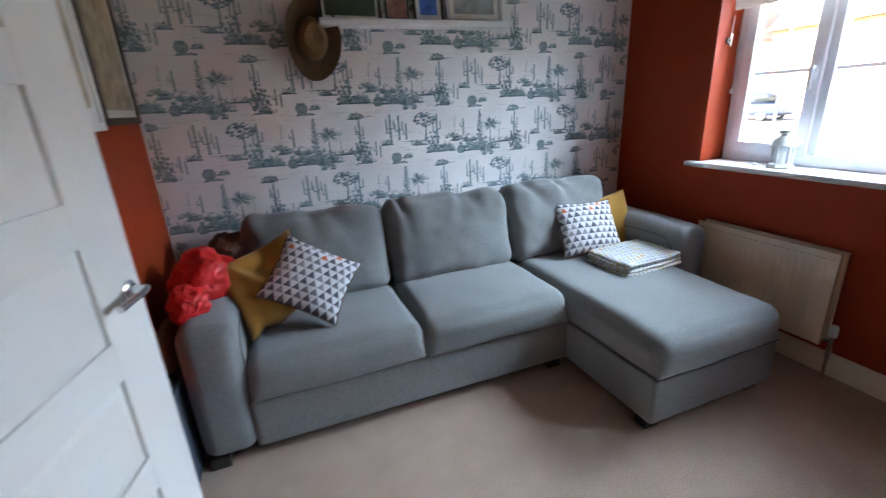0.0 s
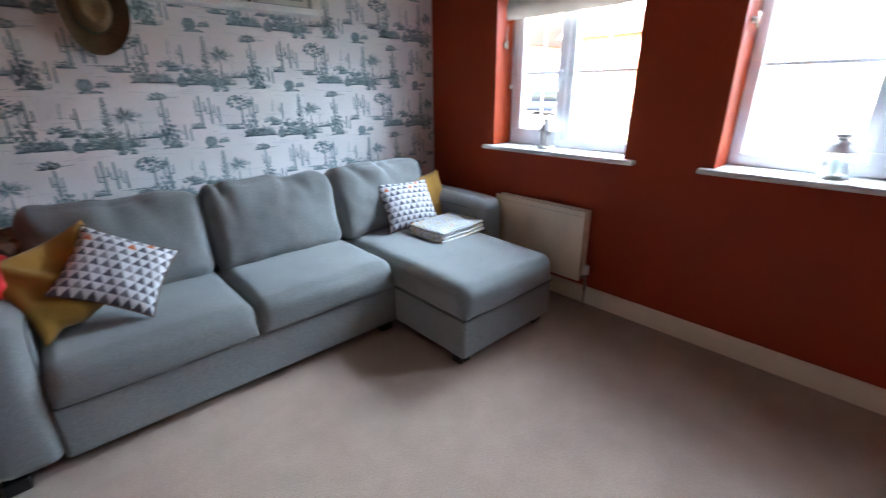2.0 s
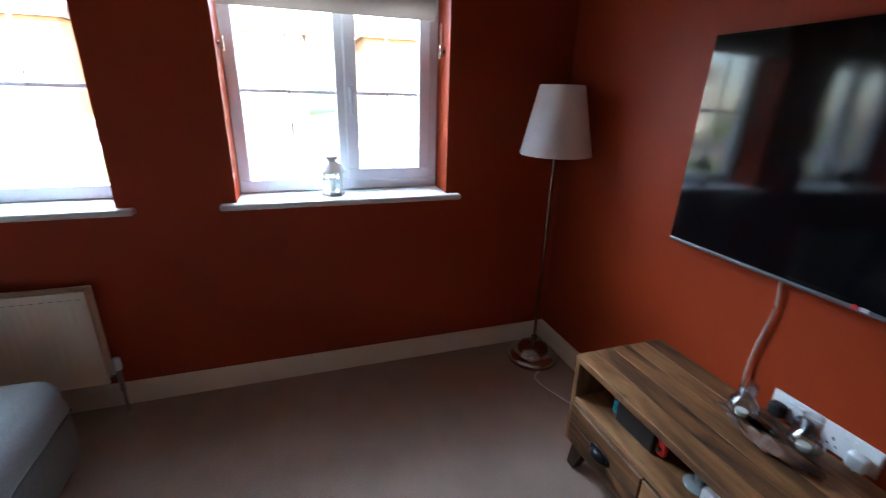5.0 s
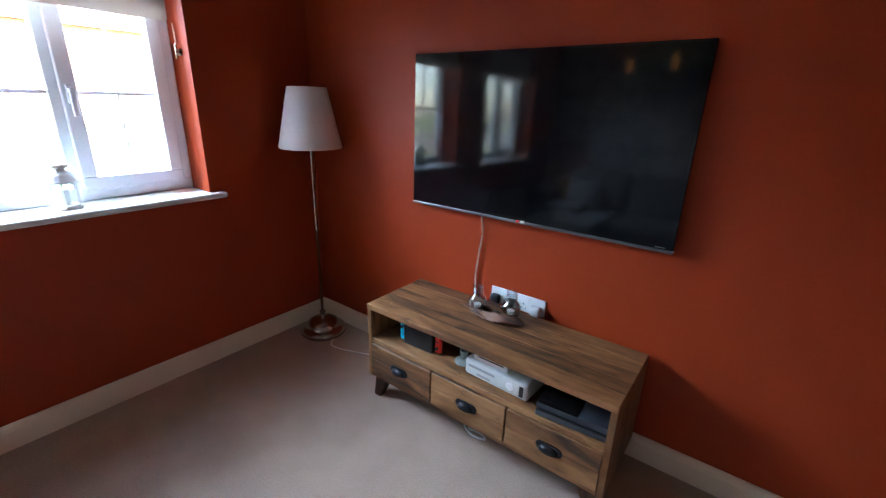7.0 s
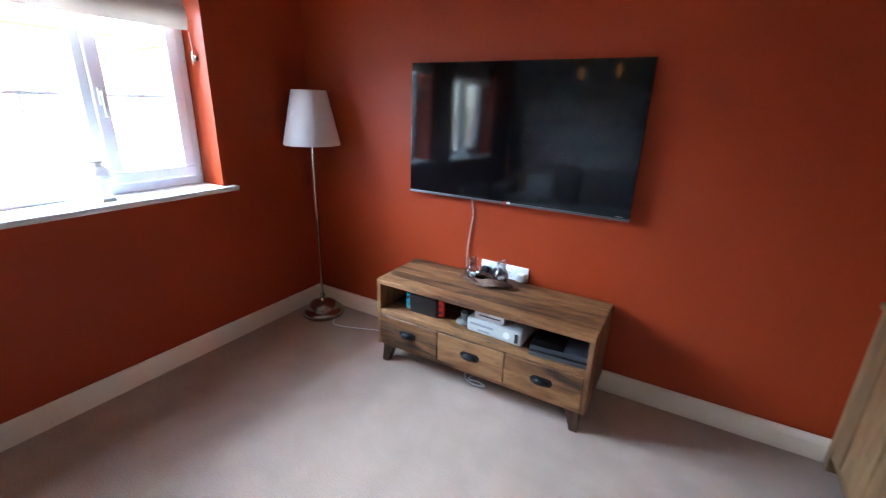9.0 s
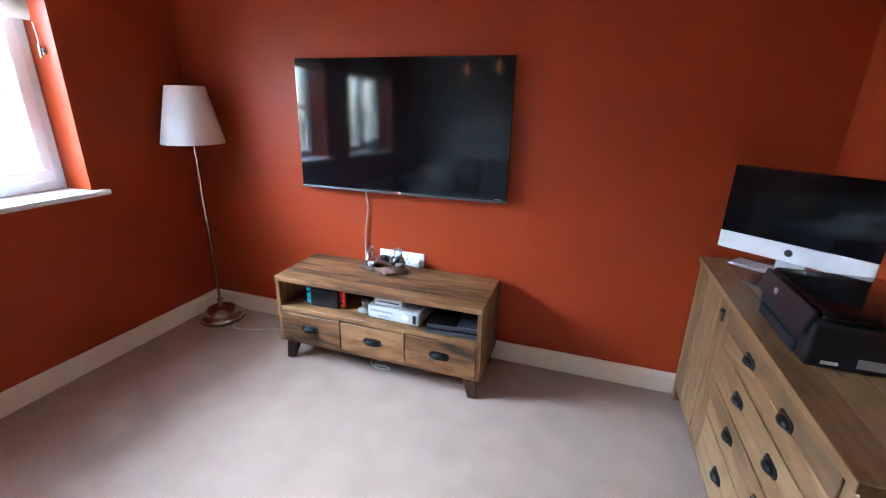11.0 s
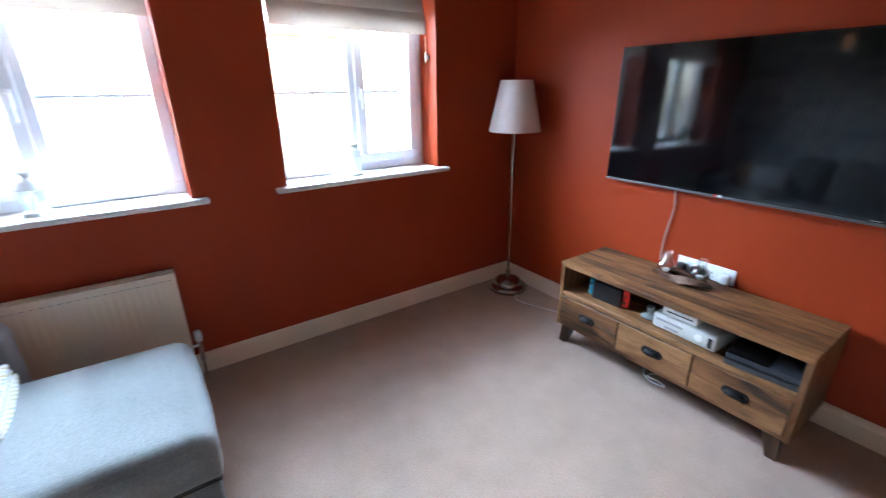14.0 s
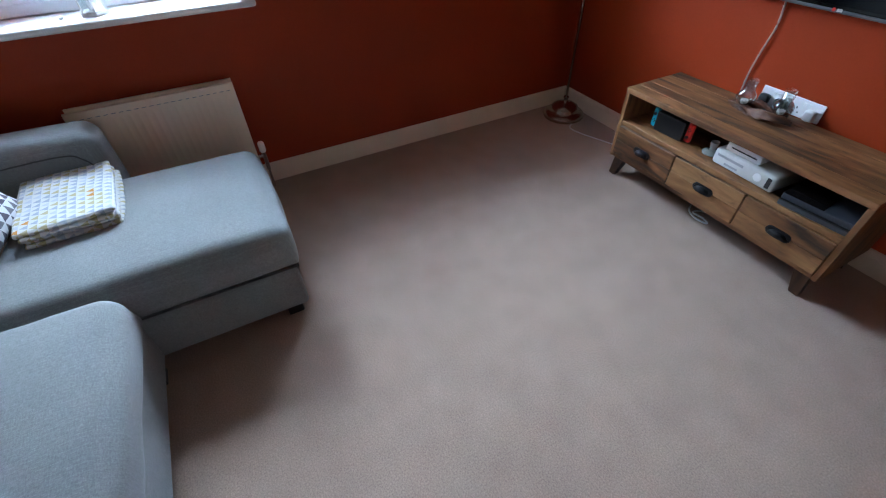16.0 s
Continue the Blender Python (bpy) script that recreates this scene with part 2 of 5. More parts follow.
KNIT = triangle_mat("blanket_print", 34, [(0.33, 0.35, 0.38), (0.42, 0.36, 0.20), (0.44, 0.46, 0.49)], (0.57, 0.55, 0.51), (0.52, 0.24, 0.06), "Object")
REDCLOTH = mat("red_nylon", (0.60, 0.013, 0.012), 0.55, var=0.15, scale=14, bump=0.3, bscale=50)
BROWNCLOTH = mat("brown_cloth", (0.13, 0.065, 0.04), 0.85, var=0.3, scale=12, bump=0.4, bscale=80)
SLATE = mat("slate_blue_board", (0.05, 0.065, 0.085), 0.55, var=0.1, scale=6)
BLACK = mat("black_plastic", (0.012, 0.012, 0.013), 0.32, grain=0.1)
BLACKG = mat("black_gloss", (0.006, 0.006, 0.007), 0.06, spec=0.6)
CONSOLED = mat("slate_grey_plastic", (0.045, 0.050, 0.062), 0.4, grain=0.06)
PALEGLASS = mat("frosted_pale_glass", (0.26, 0.28, 0.27), 0.12, var=0.1, scale=30)
BLACKM = mat("black_matt", (0.012, 0.013, 0.016), 0.6, grain=0.1, spec=0.3)
SCREEN = mat("screen_glass", (0.004, 0.004, 0.005), 0.075, spec=0.34)
SILVER = mat("brushed_silver", (0.55, 0.56, 0.58), 0.3, 1.0, grain=0.05, stretch=(1, 30, 30))
NICKEL = mat("brushed_nickel", (0.36, 0.31, 0.27), 0.27, 1.0, var=0.06, scale=20)
WHITEP = mat("white_plastic", (0.78, 0.78, 0.77), 0.35, var=0.02)
CABLEC = mat("ivory_cable", (0.50, 0.38, 0.33), 0.5)
CONSOLEW = mat("console_white", (0.52, 0.52, 0.49), 0.4, var=0.04, scale=20)
DARKSILVER = mat("dark_silver", (0.16, 0.16, 0.17), 0.4, 0.7)
GREYP = mat("grey_plastic", (0.28, 0.28, 0.29), 0.45)
CYAN = mat("cyan_plastic", (0.01, 0.45, 0.62), 0.4)
NEONRED = mat("bright_red_plastic", (0.80, 0.03, 0.02), 0.4)
SHADE = mat("pleated_shade_cloth", (0.88, 0.80, 0.77), 0.85, grain=0.06, gscale=200, bump=0.2, bscale=300, trans=0.3)
RADP = mat("cream_radiator_enamel", (0.84, 0.69, 0.54), 0.3, var=0.03, scale=4)
BLINDC = mat("linen_blind", (0.60, 0.52, 0.46), 0.95, var=0.05, scale=5, grain=0.08, gscale=300, bump=0.35, bscale=350, stretch=(1, 1, 3), trans=0.4)
WOODX = wood_mat("dark_mango_board_x", (0.030, 0.012, 0.004), (0.30, 0.140, 0.053), 0, 0.56)
WOODS = wood_mat("dark_mango_board_z", (0.030, 0.012, 0.004), (0.25, 0.114, 0.042), 2, 0.56)
WOODY = wood_mat("mango_board_y", (0.092, 0.047, 0.020), (0.27, 0.152, 0.070), 1, 0.42)
WOODZ = wood_mat("mango_board_z", (0.105, 0.056, 0.025), (0.28, 0.162, 0.076), 2)
LEGWOOD = wood_mat("dark_leg_wood", (0.016, 0.006, 0.003), (0.085, 0.036, 0.016), 2, 0.4)
DRIFT = wood_mat("driftwood", (0.014, 0.006, 0.003), (0.17, 0.070, 0.030), 0, 0.6)
IRON = mat("black_iron", (0.02, 0.02, 0.022), 0.38, 0.7, grain=0.2)
STRAW = mat("brown_straw", (0.10, 0.056, 0.023), 0.85, var=0.15, scale=14, grain=0.35, gscale=130, bump=0.6, bscale=160)
STRAWL = mat("tan_straw", (0.22, 0.13, 0.06), 0.85, grain=0.3, gscale=130, bump=0.6, bscale=160)
BAND = mat("dark_green_band", (0.05, 0.07, 0.045), 0.8, grain=0.2)
LANTERN = mat("white_lantern_enamel", (0.84, 0.83, 0.79), 0.4, grain=0.05)
WAX = mat("white_wax", (0.78, 0.74, 0.68), 0.5)
FRAMEB = mat("black_frame", (0.015, 0.014, 0.014), 0.35)
FRAMEW = mat("white_frame", (0.72, 0.70, 0.66), 0.45)
FRAMED = mat("dark_wood_frame", (0.045, 0.022, 0.012), 0.45, grain=0.2)
FRAMES = mat("silver_frame", (0.45, 0.45, 0.46), 0.35, 0.6)
MOUNT = mat("picture_mount", (0.70, 0.68, 0.64), 0.8)
PIC_DARK = mat("dark_green_print", (0.03, 0.05, 0.03), 0.5, var=0.8, scale=9)
PIC_BLUE = mat("blue_print", (0.05, 0.12, 0.42), 0.5, var=0.5, scale=18)
PIC_WARM = mat("warm_print", (0.26, 0.12, 0.09), 0.5, var=0.6, scale=15)
PIC_GREY = mat("grey_print", (0.33, 0.35, 0.37), 0.5, var=0.5, scale=10)
PIC_SEPIA = mat("sepia_print", (0.38, 0.30, 0.19), 0.6, var=0.45, scale=14)
BRICKO = mat("orange_brick", (0.42, 0.19, 0.10), 0.85, var=0.12, scale=0.8, grain=0.2, gscale=9)
RENDER = mat("pale_house_render", (0.55, 0.52, 0.48), 0.9, var=0.06, scale=0.5)
TILE = mat("roof_tiles", (0.17, 0.10, 0.075), 0.85, var=0.2, scale=1.2, grain=0.2, gscale=12)
ASPHALT = mat("asphalt", (0.055, 0.055, 0.057), 0.9, var=0.15, scale=0.6, grain=0.3, gscale=60)
GRASS = mat("mown_grass", (0.07, 0.11, 0.035), 0.95, var=0.3, scale=1.5, grain=0.3, gscale=40)
PAVING = mat("concrete_paving", (0.33, 0.31, 0.29), 0.9, var=0.1, scale=1.0, grain=0.15, gscale=50)
CARPAINT = mat("dark_blue_car_paint", (0.02, 0.03, 0.06), 0.2, 0.3, coat=0.6)
FARGLASS = mat("curtained_house_glass", (0.30, 0.32, 0.33), 0.1, var=0.2, scale=1.5)
DARKGLASS = mat("dark_car_glass", (0.01, 0.012, 0.014), 0.05)
RUBBER = mat("tyre_rubber", (0.02, 0.02, 0.02), 0.85)
AMBER = mat("warm_bulb", (1.0, 0.46, 0.12), 0.4, emit=0.08)
BRASS = mat("aged_brass", (0.45, 0.30, 0.12), 0.3, 1.0)


# ---- mesh helpers ----
def box(bm, x0, x1, y0, y1, z0, z1, bev=0.0, seg=1):
    r = bmesh.ops.create_cube(bm, size=1)
    vs = r["verts"]
    for v in vs:
        v.co = ((x0 + x1) / 2 + v.co.x * (x1 - x0), (y0 + y1) / 2 + v.co.y * (y1 - y0), (z0 + z1) / 2 + v.co.z * (z1 - z0))
    if bev:
        es = list({e for v in vs for e in v.link_edges})
        bmesh.ops.bevel(bm, geom=es, offset=bev, segments=seg, profile=0.5, affect='EDGES')
    return bm


def boxed(x0, x1, y0, y1, z0, z1, bev=0.0, seg=1):
    return box(bmesh.new(), x0, x1, y0, y1, z0, z1, bev, seg)


def lathe(bm, prof, n=24, at=(0, 0, 0), squash=1.0):
    rings = []
    for r, z in prof:
        if r < 1e-5:
            rings.append([bm.verts.new((at[0], at[1], at[2] + z))])
        else:
            rings.append([bm.verts.new((at[0] + r * math.cos(2 * math.pi * i / n), at[1] + squash * r * math.sin(2 * math.pi * i / n), at[2] + z)) for i in range(n)])
    for a, b in zip(rings, rings[1:]):
        for i in range(n):
            j = (i + 1) % n
            q = [a[i % len(a)], a[j % len(a)], b[j % len(b)], b[i % len(b)]]
            u = []
            for v in q:
                if v not in u:
                    u.append(v)
            if len(u) > 2:
                bm.faces.new(u)
    return bm


def tube(bm, pts, r, n=8, taper=None):
    pts = [Vector(p) for p in pts]
    rings = []
    for i, p in enumerate(pts):
        d = (pts[min(i + 1, len(pts) - 1)] - pts[max(i - 1, 0)]).normalized()
        s = d.cross(Vector((0, 0, 1)))
        s = s.normalized() if s.length > 1e-3 else Vector((1, 0, 0))
        u = s.cross(d)
        rr = taper[i] if taper else r
        rings.append([bm.verts.new(p + rr * (math.cos(2 * math.pi * k / n) * s + math.sin(2 * math.pi * k / n) * u)) for k in range(n)])
    for a, b in zip(rings, rings[1:]):
        for k in range(n):
            bm.faces.new((a[k], a[(k + 1) % n], b[(k + 1) % n], b[k]))
    bm.faces.new(rings[0])
    bm.faces.new(rings[-1])
    return bm


def smooth_line(pts, n=8):
    """A Catmull-Rom curve through the points."""
    p = [Vector(q) for q in pts]
    p = [2 * p[0] - p[1]] + p + [2 * p[-1] - p[-2]]
    out = []
    for i in range(1, len(p) - 2):
        for k in range(n):
            t = k / n
            out.append(0.5 * (2 * p[i] + (p[i + 1] - p[i - 1]) * t + (2 * p[i - 1] - 5 * p[i] + 4 * p[i + 1] - p[i + 2]) * t * t
                              + (3 * p[i] - p[i - 1] - 3 * p[i + 1] + p[i + 2]) * t ** 3))
    return out + [p[-2]]


def softbox(size, r, crown=(0, 0, 0), wrinkle=0.0, seed=0, pinch=0.0, n=10, low=None, crease=0.0):
    """An upholstered block centred on the origin: round edges, bulging faces, shallow creases."""
    h = [s / 2 for s in size]
    lines = []
    for a in range(3):
        e = min(r / h[a], 0.95)
        inner = [-(1 - e) + 2 * (1 - e) * i / n for i in range(n + 1)]
        edge = [1 - e * k for k in (0.0, 0.22, 0.5, 0.75)]
        lines.append(sorted({round(x, 5) for x in inner + edge + [-x for x in edge]}))
    verts, faces, index = [], [], {}

    def vid(p):
        k = tuple(round(c, 4) for c in p)
        if k not in index:
            q = Vector([p[i] * h[i] for i in range(3)])
            k0 = r if low is None else low + (r - low) * min(1.0, max(0.0, (p[2] + 1) / 1.1))
            c = Vector([max(-(h[i] - k0), min(h[i] - k0, q[i])) for i in range(3)])
            d = q - c
            w = c + d.normalized() * k0 if d.length > 1e-6 else q
            if crease and p[2] > -0.2:
                up = min(1.0, (p[2] + 0.2) / 1.0)
                valley = max(0.0, 1 - 5 * abs(noise.noise(Vector((w.x * 4.2 + w.z * 1.6 + seed, seed, w.z * 1.2)))))
                w[1] += crease * up * up * (0.8 * valley + 0.9 * noise.noise(Vector((w.x * 6 + seed, seed, w.z * 3))))
                w[2] += crease * up * (0.5 * noise.noise(Vector((w.x * 5 + seed, 3.1, seed))) - 0.35 * valley)
            for i in range(3):
                j, l = (i + 1) % 3, (i + 2) % 3
                fall = (1 - p[j] ** 2) * (1 - p[l] ** 2)
                w[i] += crown[i] * fall * p[i]
            if pinch:
                k2 = abs(p[0] * p[1] * p[2])
                w *= 1 - pinch * k2
            if wrinkle:
                nv = noise.noise_vector(Vector((w.x * 5 + seed, w.y * 5, w.z * 5)))
                n2 = noise.noise_vector(Vector((w.x * 14, w.y * 14 + seed, w.z * 14)))
                w += wrinkle * (nv + 0.35 * n2)
            index[k] = len(verts)
            verts.append(w)
        return index[k]

    for a in range(3):
        j, l = (a + 1) % 3, (a + 2) % 3
        for s in (-1, 1):
            for u0, u1 in zip(lines[j], lines[j][1:]):
                for v0, v1 in zip(lines[l], lines[l][1:]):
                    q = []
                    for u, v in ((u0, v0), (u1, v0), (u1, v1), (u0, v1)):
                        p = [0, 0, 0]
                        p[a], p[j], p[l] = s, u, v
                        q.append(vid(p))
                    faces.append(q if s > 0 else q[::-1])
    bm = bmesh.new()
    vs = [bm.verts.new(v) for v in verts]
    for f in faces:
        if len(set(f)) > 2:
            try:
                bm.faces.new([vs[i] for i in f])
            except ValueError:
                pass
    return bm


def pillow(w, h, d, seed=0, n=26, flop=0.0, fold=0.0):
    """A scatter cushion in the xy plane with pointed corners and a puffed middle, with cloth coordinates."""
    bm = bmesh.new()
    uv = bm.loops.layers.uv.new("UVMap")
    for s in (1, -1):
        g = []
        for i in range(n + 1):
            row = []
            for j in range(n + 1):
                u, v = 2 * i / n - 1, 2 * j / n - 1
                f = max(0.0, (1 - u * u) * (1 - v * v)) ** 0.42
                x = u * w / 2 * (1 - 0.09 * (1 - v * v) * abs(u))
                y = v * h / 2 * (1 - 0.09 * (1 - u * u) * abs(v))
                z = s * d / 2 * f
                z += 0.10 * d * f * noise.noise(Vector((u * 2.2 + seed, v * 2.2, s))) + flop * (u * u - 0.4 * v)
                if fold:
                    rd = 1 - 2.2 * abs(noise.noise(Vector((u * 1.5 + v * 0.8 + seed, v * 0.9 - u * 0.5, 0.3))))
                    z += fold * (rd - 0.3) * (0.25 + f)
                    y -= 0.5 * fold * (1 - v) * noise.noise(Vector((u * 2.4, seed, 1.0)))
                row.append((bm.verts.new((x, y, z)), (u * 0.5 + 0.5, v * 0.5 + 0.5)))
            g.append(row)
        for i in range(n):
            for j in range(n):
                q = [g[i][j], g[i + 1][j], g[i + 1][j + 1], g[i][j + 1]]
                if s < 0:
                    q = q[::-1]
                f = bm.faces.new([a[0] for a in q])
                for lp, a in zip(f.loops, q):
                    lp[uv].uv = a[1]
    bmesh.ops.remove_doubles(bm, verts=bm.verts[:], dist=0.0008)
    return bm


def crumple(size, seed, amount=0.3, sub=4, fine=0.10):
    bm = bmesh.new()
    bmesh.ops.create_icosphere(bm, subdivisions=sub, radius=1)
    for v in bm.verts:
        p = v.co.copy()
        a = noise.noise(p * 1.4 + Vector((seed, 0, 0)))
        b = 1 - abs(noise.noise(p * 2.3 + Vector((0, seed, 0)))) * 2
        c = 1 - abs(noise.noise(p * 4.6 + Vector((0, 0, seed)))) * 2
        k = 1 + amount * (1.0 * a + 0.38 * b + fine * c)
        v.co = Vector((p.x * size[0] / 2 * k, p.y * size[1] / 2 * k, p.z * size[2] / 2 * k))
    return bm


def obj(name, bm, material, parent=None, label="", smooth=False):
    me = bpy.data.meshes.new(name)
    bmesh.ops.recalc_face_normals(bm, faces=bm.faces[:])
    bm.to_mesh(me)
    bm.free()
    for m in (material if isinstance(material, (list, tuple)) else [material]):
        me.materials.append(m)
    if smooth:
        me.shade_smooth()
        me.set_sharp_from_angle(angle=radians(smooth if smooth is not True else 40))
    ob = new(name, me)
    if parent:
        ob.parent = parent
    if label:
        ob["label"] = label
    return ob


def part(name, bm, material, parent, label="", smooth=False):
    return obj(name, bm, material, parent, label, smooth)


def thing(name, label, category, at=(0, 0, 0), turn=(0, 0, 0), group="", kind=""):
    e = new(name)
    e.empty_display_size = 0.05
    e.matrix_basis = pose(*at, *turn)
    return tagged(e, label, category, group, kind)


def structure(name, bm, material, label="", smooth=False, category=""):
    return tagged(obj(name, bm, material, None, "", smooth), label, category, "", "structure")


# ---- the room ----
NORTH, CEILING = 3.865, 2.40
BOX_X, WEST_X, HALL_Y = -3.03, -3.53, 1.70     # wall behind the door, wall behind the chest, doorway wall
W1, W2 = (2.185, 3.19), (0.69, 1.71)           # the two window openings along the east wall
SILL, HEAD = 0.985, 2.06
OUT = 0.30                                     # outer face of the east wall

structure("floor", boxed(-3.95, 0.0, 0.0, NORTH, -0.12, 0.0), CARPET, "pinkish beige cut-pile carpet", category="carpet")
structure("ceiling", boxed(-4.1, OUT, -0.2, NORTH + 0.2, CEILING, CEILING + 0.15), CEIL, "off-white painted ceiling", category="ceiling")
wall_north = structure("wall_north", boxed(-4.1, OUT, NORTH, NORTH + 0.2, -0.12, CEILING), PAPER,
                       "white wallpaper printed with blue-grey desert cactus scenes", category="wall")
structure("wall_south", boxed(-4.1, OUT, -0.2, 0.0, -0.12, CEILING), TERRACOTTA, "terracotta red painted wall", category="wall")
bm = bmesh.new()
for y0, y1 in ((0.0, W2[0]), (W2[1], W1[0]), (W1[1], NORTH)):
    box(bm, 0.0, OUT, y0, y1, -0.12, CEILING)
for y0, y1 in (W1, W2):
    box(bm, 0.0, OUT, y0, y1, -0.12, SILL - 0.004)
    box(bm, 0.0, OUT, y0, y1, HEAD, CEILING)
structure("wall_east", bm, TERRACOTTA, "terracotta red wall with two window openings", category="wall")
bm = boxed(-4.1, WEST_X, 0.0, 1.42, -0.12, CEILING)
box(bm, -4.1, -3.9, 1.42, HALL_Y, -0.12, CEILING)
structure("wall_west", bm, TERRACOTTA, "terracotta red wall behind the chest", category="wall")
bm = boxed(BOX_X - 0.12, BOX_X, HALL_Y, NORTH, -0.12, CEILING)
box(bm, -4.1, -3.9, HALL_Y, NORTH, -0.12, CEILING)
box(bm, -3.9, BOX_X - 0.12, HALL_Y, HALL_Y + 0.1, 2.03, CEILING)
structure("wall_hall", bm, TERRACOTTA, "terracotta red return wall beside the doorway", category="wall")


def skirting(name, x0, x1, y0, y1, axis):
    """A board with a rounded upper edge along one wall. axis: the wall's direction; the first bound of the other axis is the wall."""
    bm = bmesh.new()
    prof = [(0, 0), (0.017, 0), (0.017, 0.086), (0.0145, 0.097), (0.0145, 0.101), (0.010, 0.111), (0.005, 0.116), (0, 0.118)]
    ends = []
    for k in (0, 1):
        ring = []
        for d, z in prof:
            if axis == 'y':
                ring.append(bm.verts.new((x0 + d * x1, (y0, y1)[k], z)))
            else:
                ring.append(bm.verts.new(((x0, x1)[k], y0 + d * y1, z)))
        ends.append(ring)
    n = len(prof)
    for i in range(n):
        bm.faces.new((ends[0][i], ends[0][(i + 1) % n], ends[1][(i + 1) % n], ends[1][i]))
    bm.faces.new(ends[0])
    bm.faces.new(ends[1])
    structure(name, bm, TRIM, "cream painted skirting board", category="baseboard")


skirting("baseboard_east", -0.0005, -1, 0.0, NORTH, 'y')
skirting("baseboard_south", WEST_X, -0.016, 0.0005, 1, 'x')
skirting("baseboard_north", BOX_X, -0.016, NORTH - 0.0005, -1, 'x')
skirting("baseboard_west", BOX_X + 0.0005, 1, HALL_Y, NORTH - 0.016, 'y')


# ---- windows ----
FX = 0.185   # inner face of the window frames


def window(name, y0, y1, left_opens):
    """A white two-light casement window with thin glazing bars. The lights lie along y; the opening one carries the handle."""
    w = thing(name, "white plastic two-light casement window with glazing bars", "window", (FX, y0, SILL), kind="structure")
    W, Hh = y1 - y0, HEAD - SILL
    fw, d = 0.056, 0.065
    mid = W * 0.492 if not left_opens else W * 0.52
    bm = boxed(0, d, 0, W, 0, 0.062, 0.004)
    box(bm, 0, d, 0, W, Hh - fw, Hh, 0.004)
    box(bm, 0, d, 0, fw, 0.062, Hh - fw, 0.004)
    box(bm, 0, d, W - fw, W, 0.062, Hh - fw, 0.004)
    box(bm, 0, d, mid - 0.027, mid + 0.027, 0.062, Hh - fw, 0.004)
    part("window_frame", bm, UPVC, w)
    lights = [(fw, mid - 0.027), (mid + 0.027, W - fw)]
    for i, (a, b) in enumerate(lights):
        opens = (i == 1) == left_opens
        z0, z1 = 0.062, Hh - fw
        g = 0.0
        if opens:
            g = 0.05
            c = bmesh.new()
            a0, b0, c0, c1 = a - 0.012, b + 0.012, z0 - 0.012, z1 + 0.012
            box(c, -0.018, 0.03, a0, b0, c0, c0 + g + 0.012, 0.006, 2)
            box(c, -0.018, 0.03, a0, b0, c1 - g - 0.012, c1, 0.006, 2)
            box(c, -0.018, 0.03, a0, a0 + g + 0.012, c0 + g + 0.012, c1 - g - 0.012, 0.006, 2)
            box(c, -0.018, 0.03, b0 - g - 0.012, b0, c0 + g + 0.012, c1 - g - 0.012, 0.006, 2)
            cas = part("casement", c, UPVC, w)
            hy = (a0 + 0.03) if left_opens else (b0 - 0.03)
            hb = boxed(-0.03, -0.018, hy - 0.013, hy + 0.013, 0.44, 0.52, 0.004, 2)
            box(hb, -0.058, -0.03, hy - 0.009, hy + 0.009, 0.485, 0.505, 0.004, 2)
            box(hb, -0.058, -0.044, hy - 0.010, hy + 0.010, 0.385, 0.505, 0.005, 2)
            part("handle", hb, UPVC, cas, "white lever window handle")
        p = part("pane", boxed(0.024, 0.028, a + g, b - g, z0 + g, z1 - g), PANE, w)
        p.visible_shadow = False
        bars = bmesh.new()
        box(bars, 0.014, 0.036, a + g, b - g, 0.478, 0.496, 0.003)
        part("glazing_bar", bars, BARP, w)
        m = (a + b) / 2
        part("glazing_bar", boxed(0.0145, 0.0355, m - 0.005, m + 0.005, z0 + g, z1 - g, 0.003), BARP, w)
    return w


window("window_1", *W1, True)
window("window_2", *W2, False)


def sill(name, y0, y1, o):
    bm = boxed(-0.055, 0.0, y0, y1, SILL - 0.03, SILL, 0.011, 3)
    box(bm, -0.011, FX + 0.06, o[0] + 0.0015, o[1] - 0.0015, SILL - 0.003, SILL)
    structure(name, bm, SILLP, "white painted window board with rounded nose", 30, "window sill")


sill("window_sill_1", 2.11, 3.262, W1)
sill("window_sill_2", 0.62, 1.778, W2)


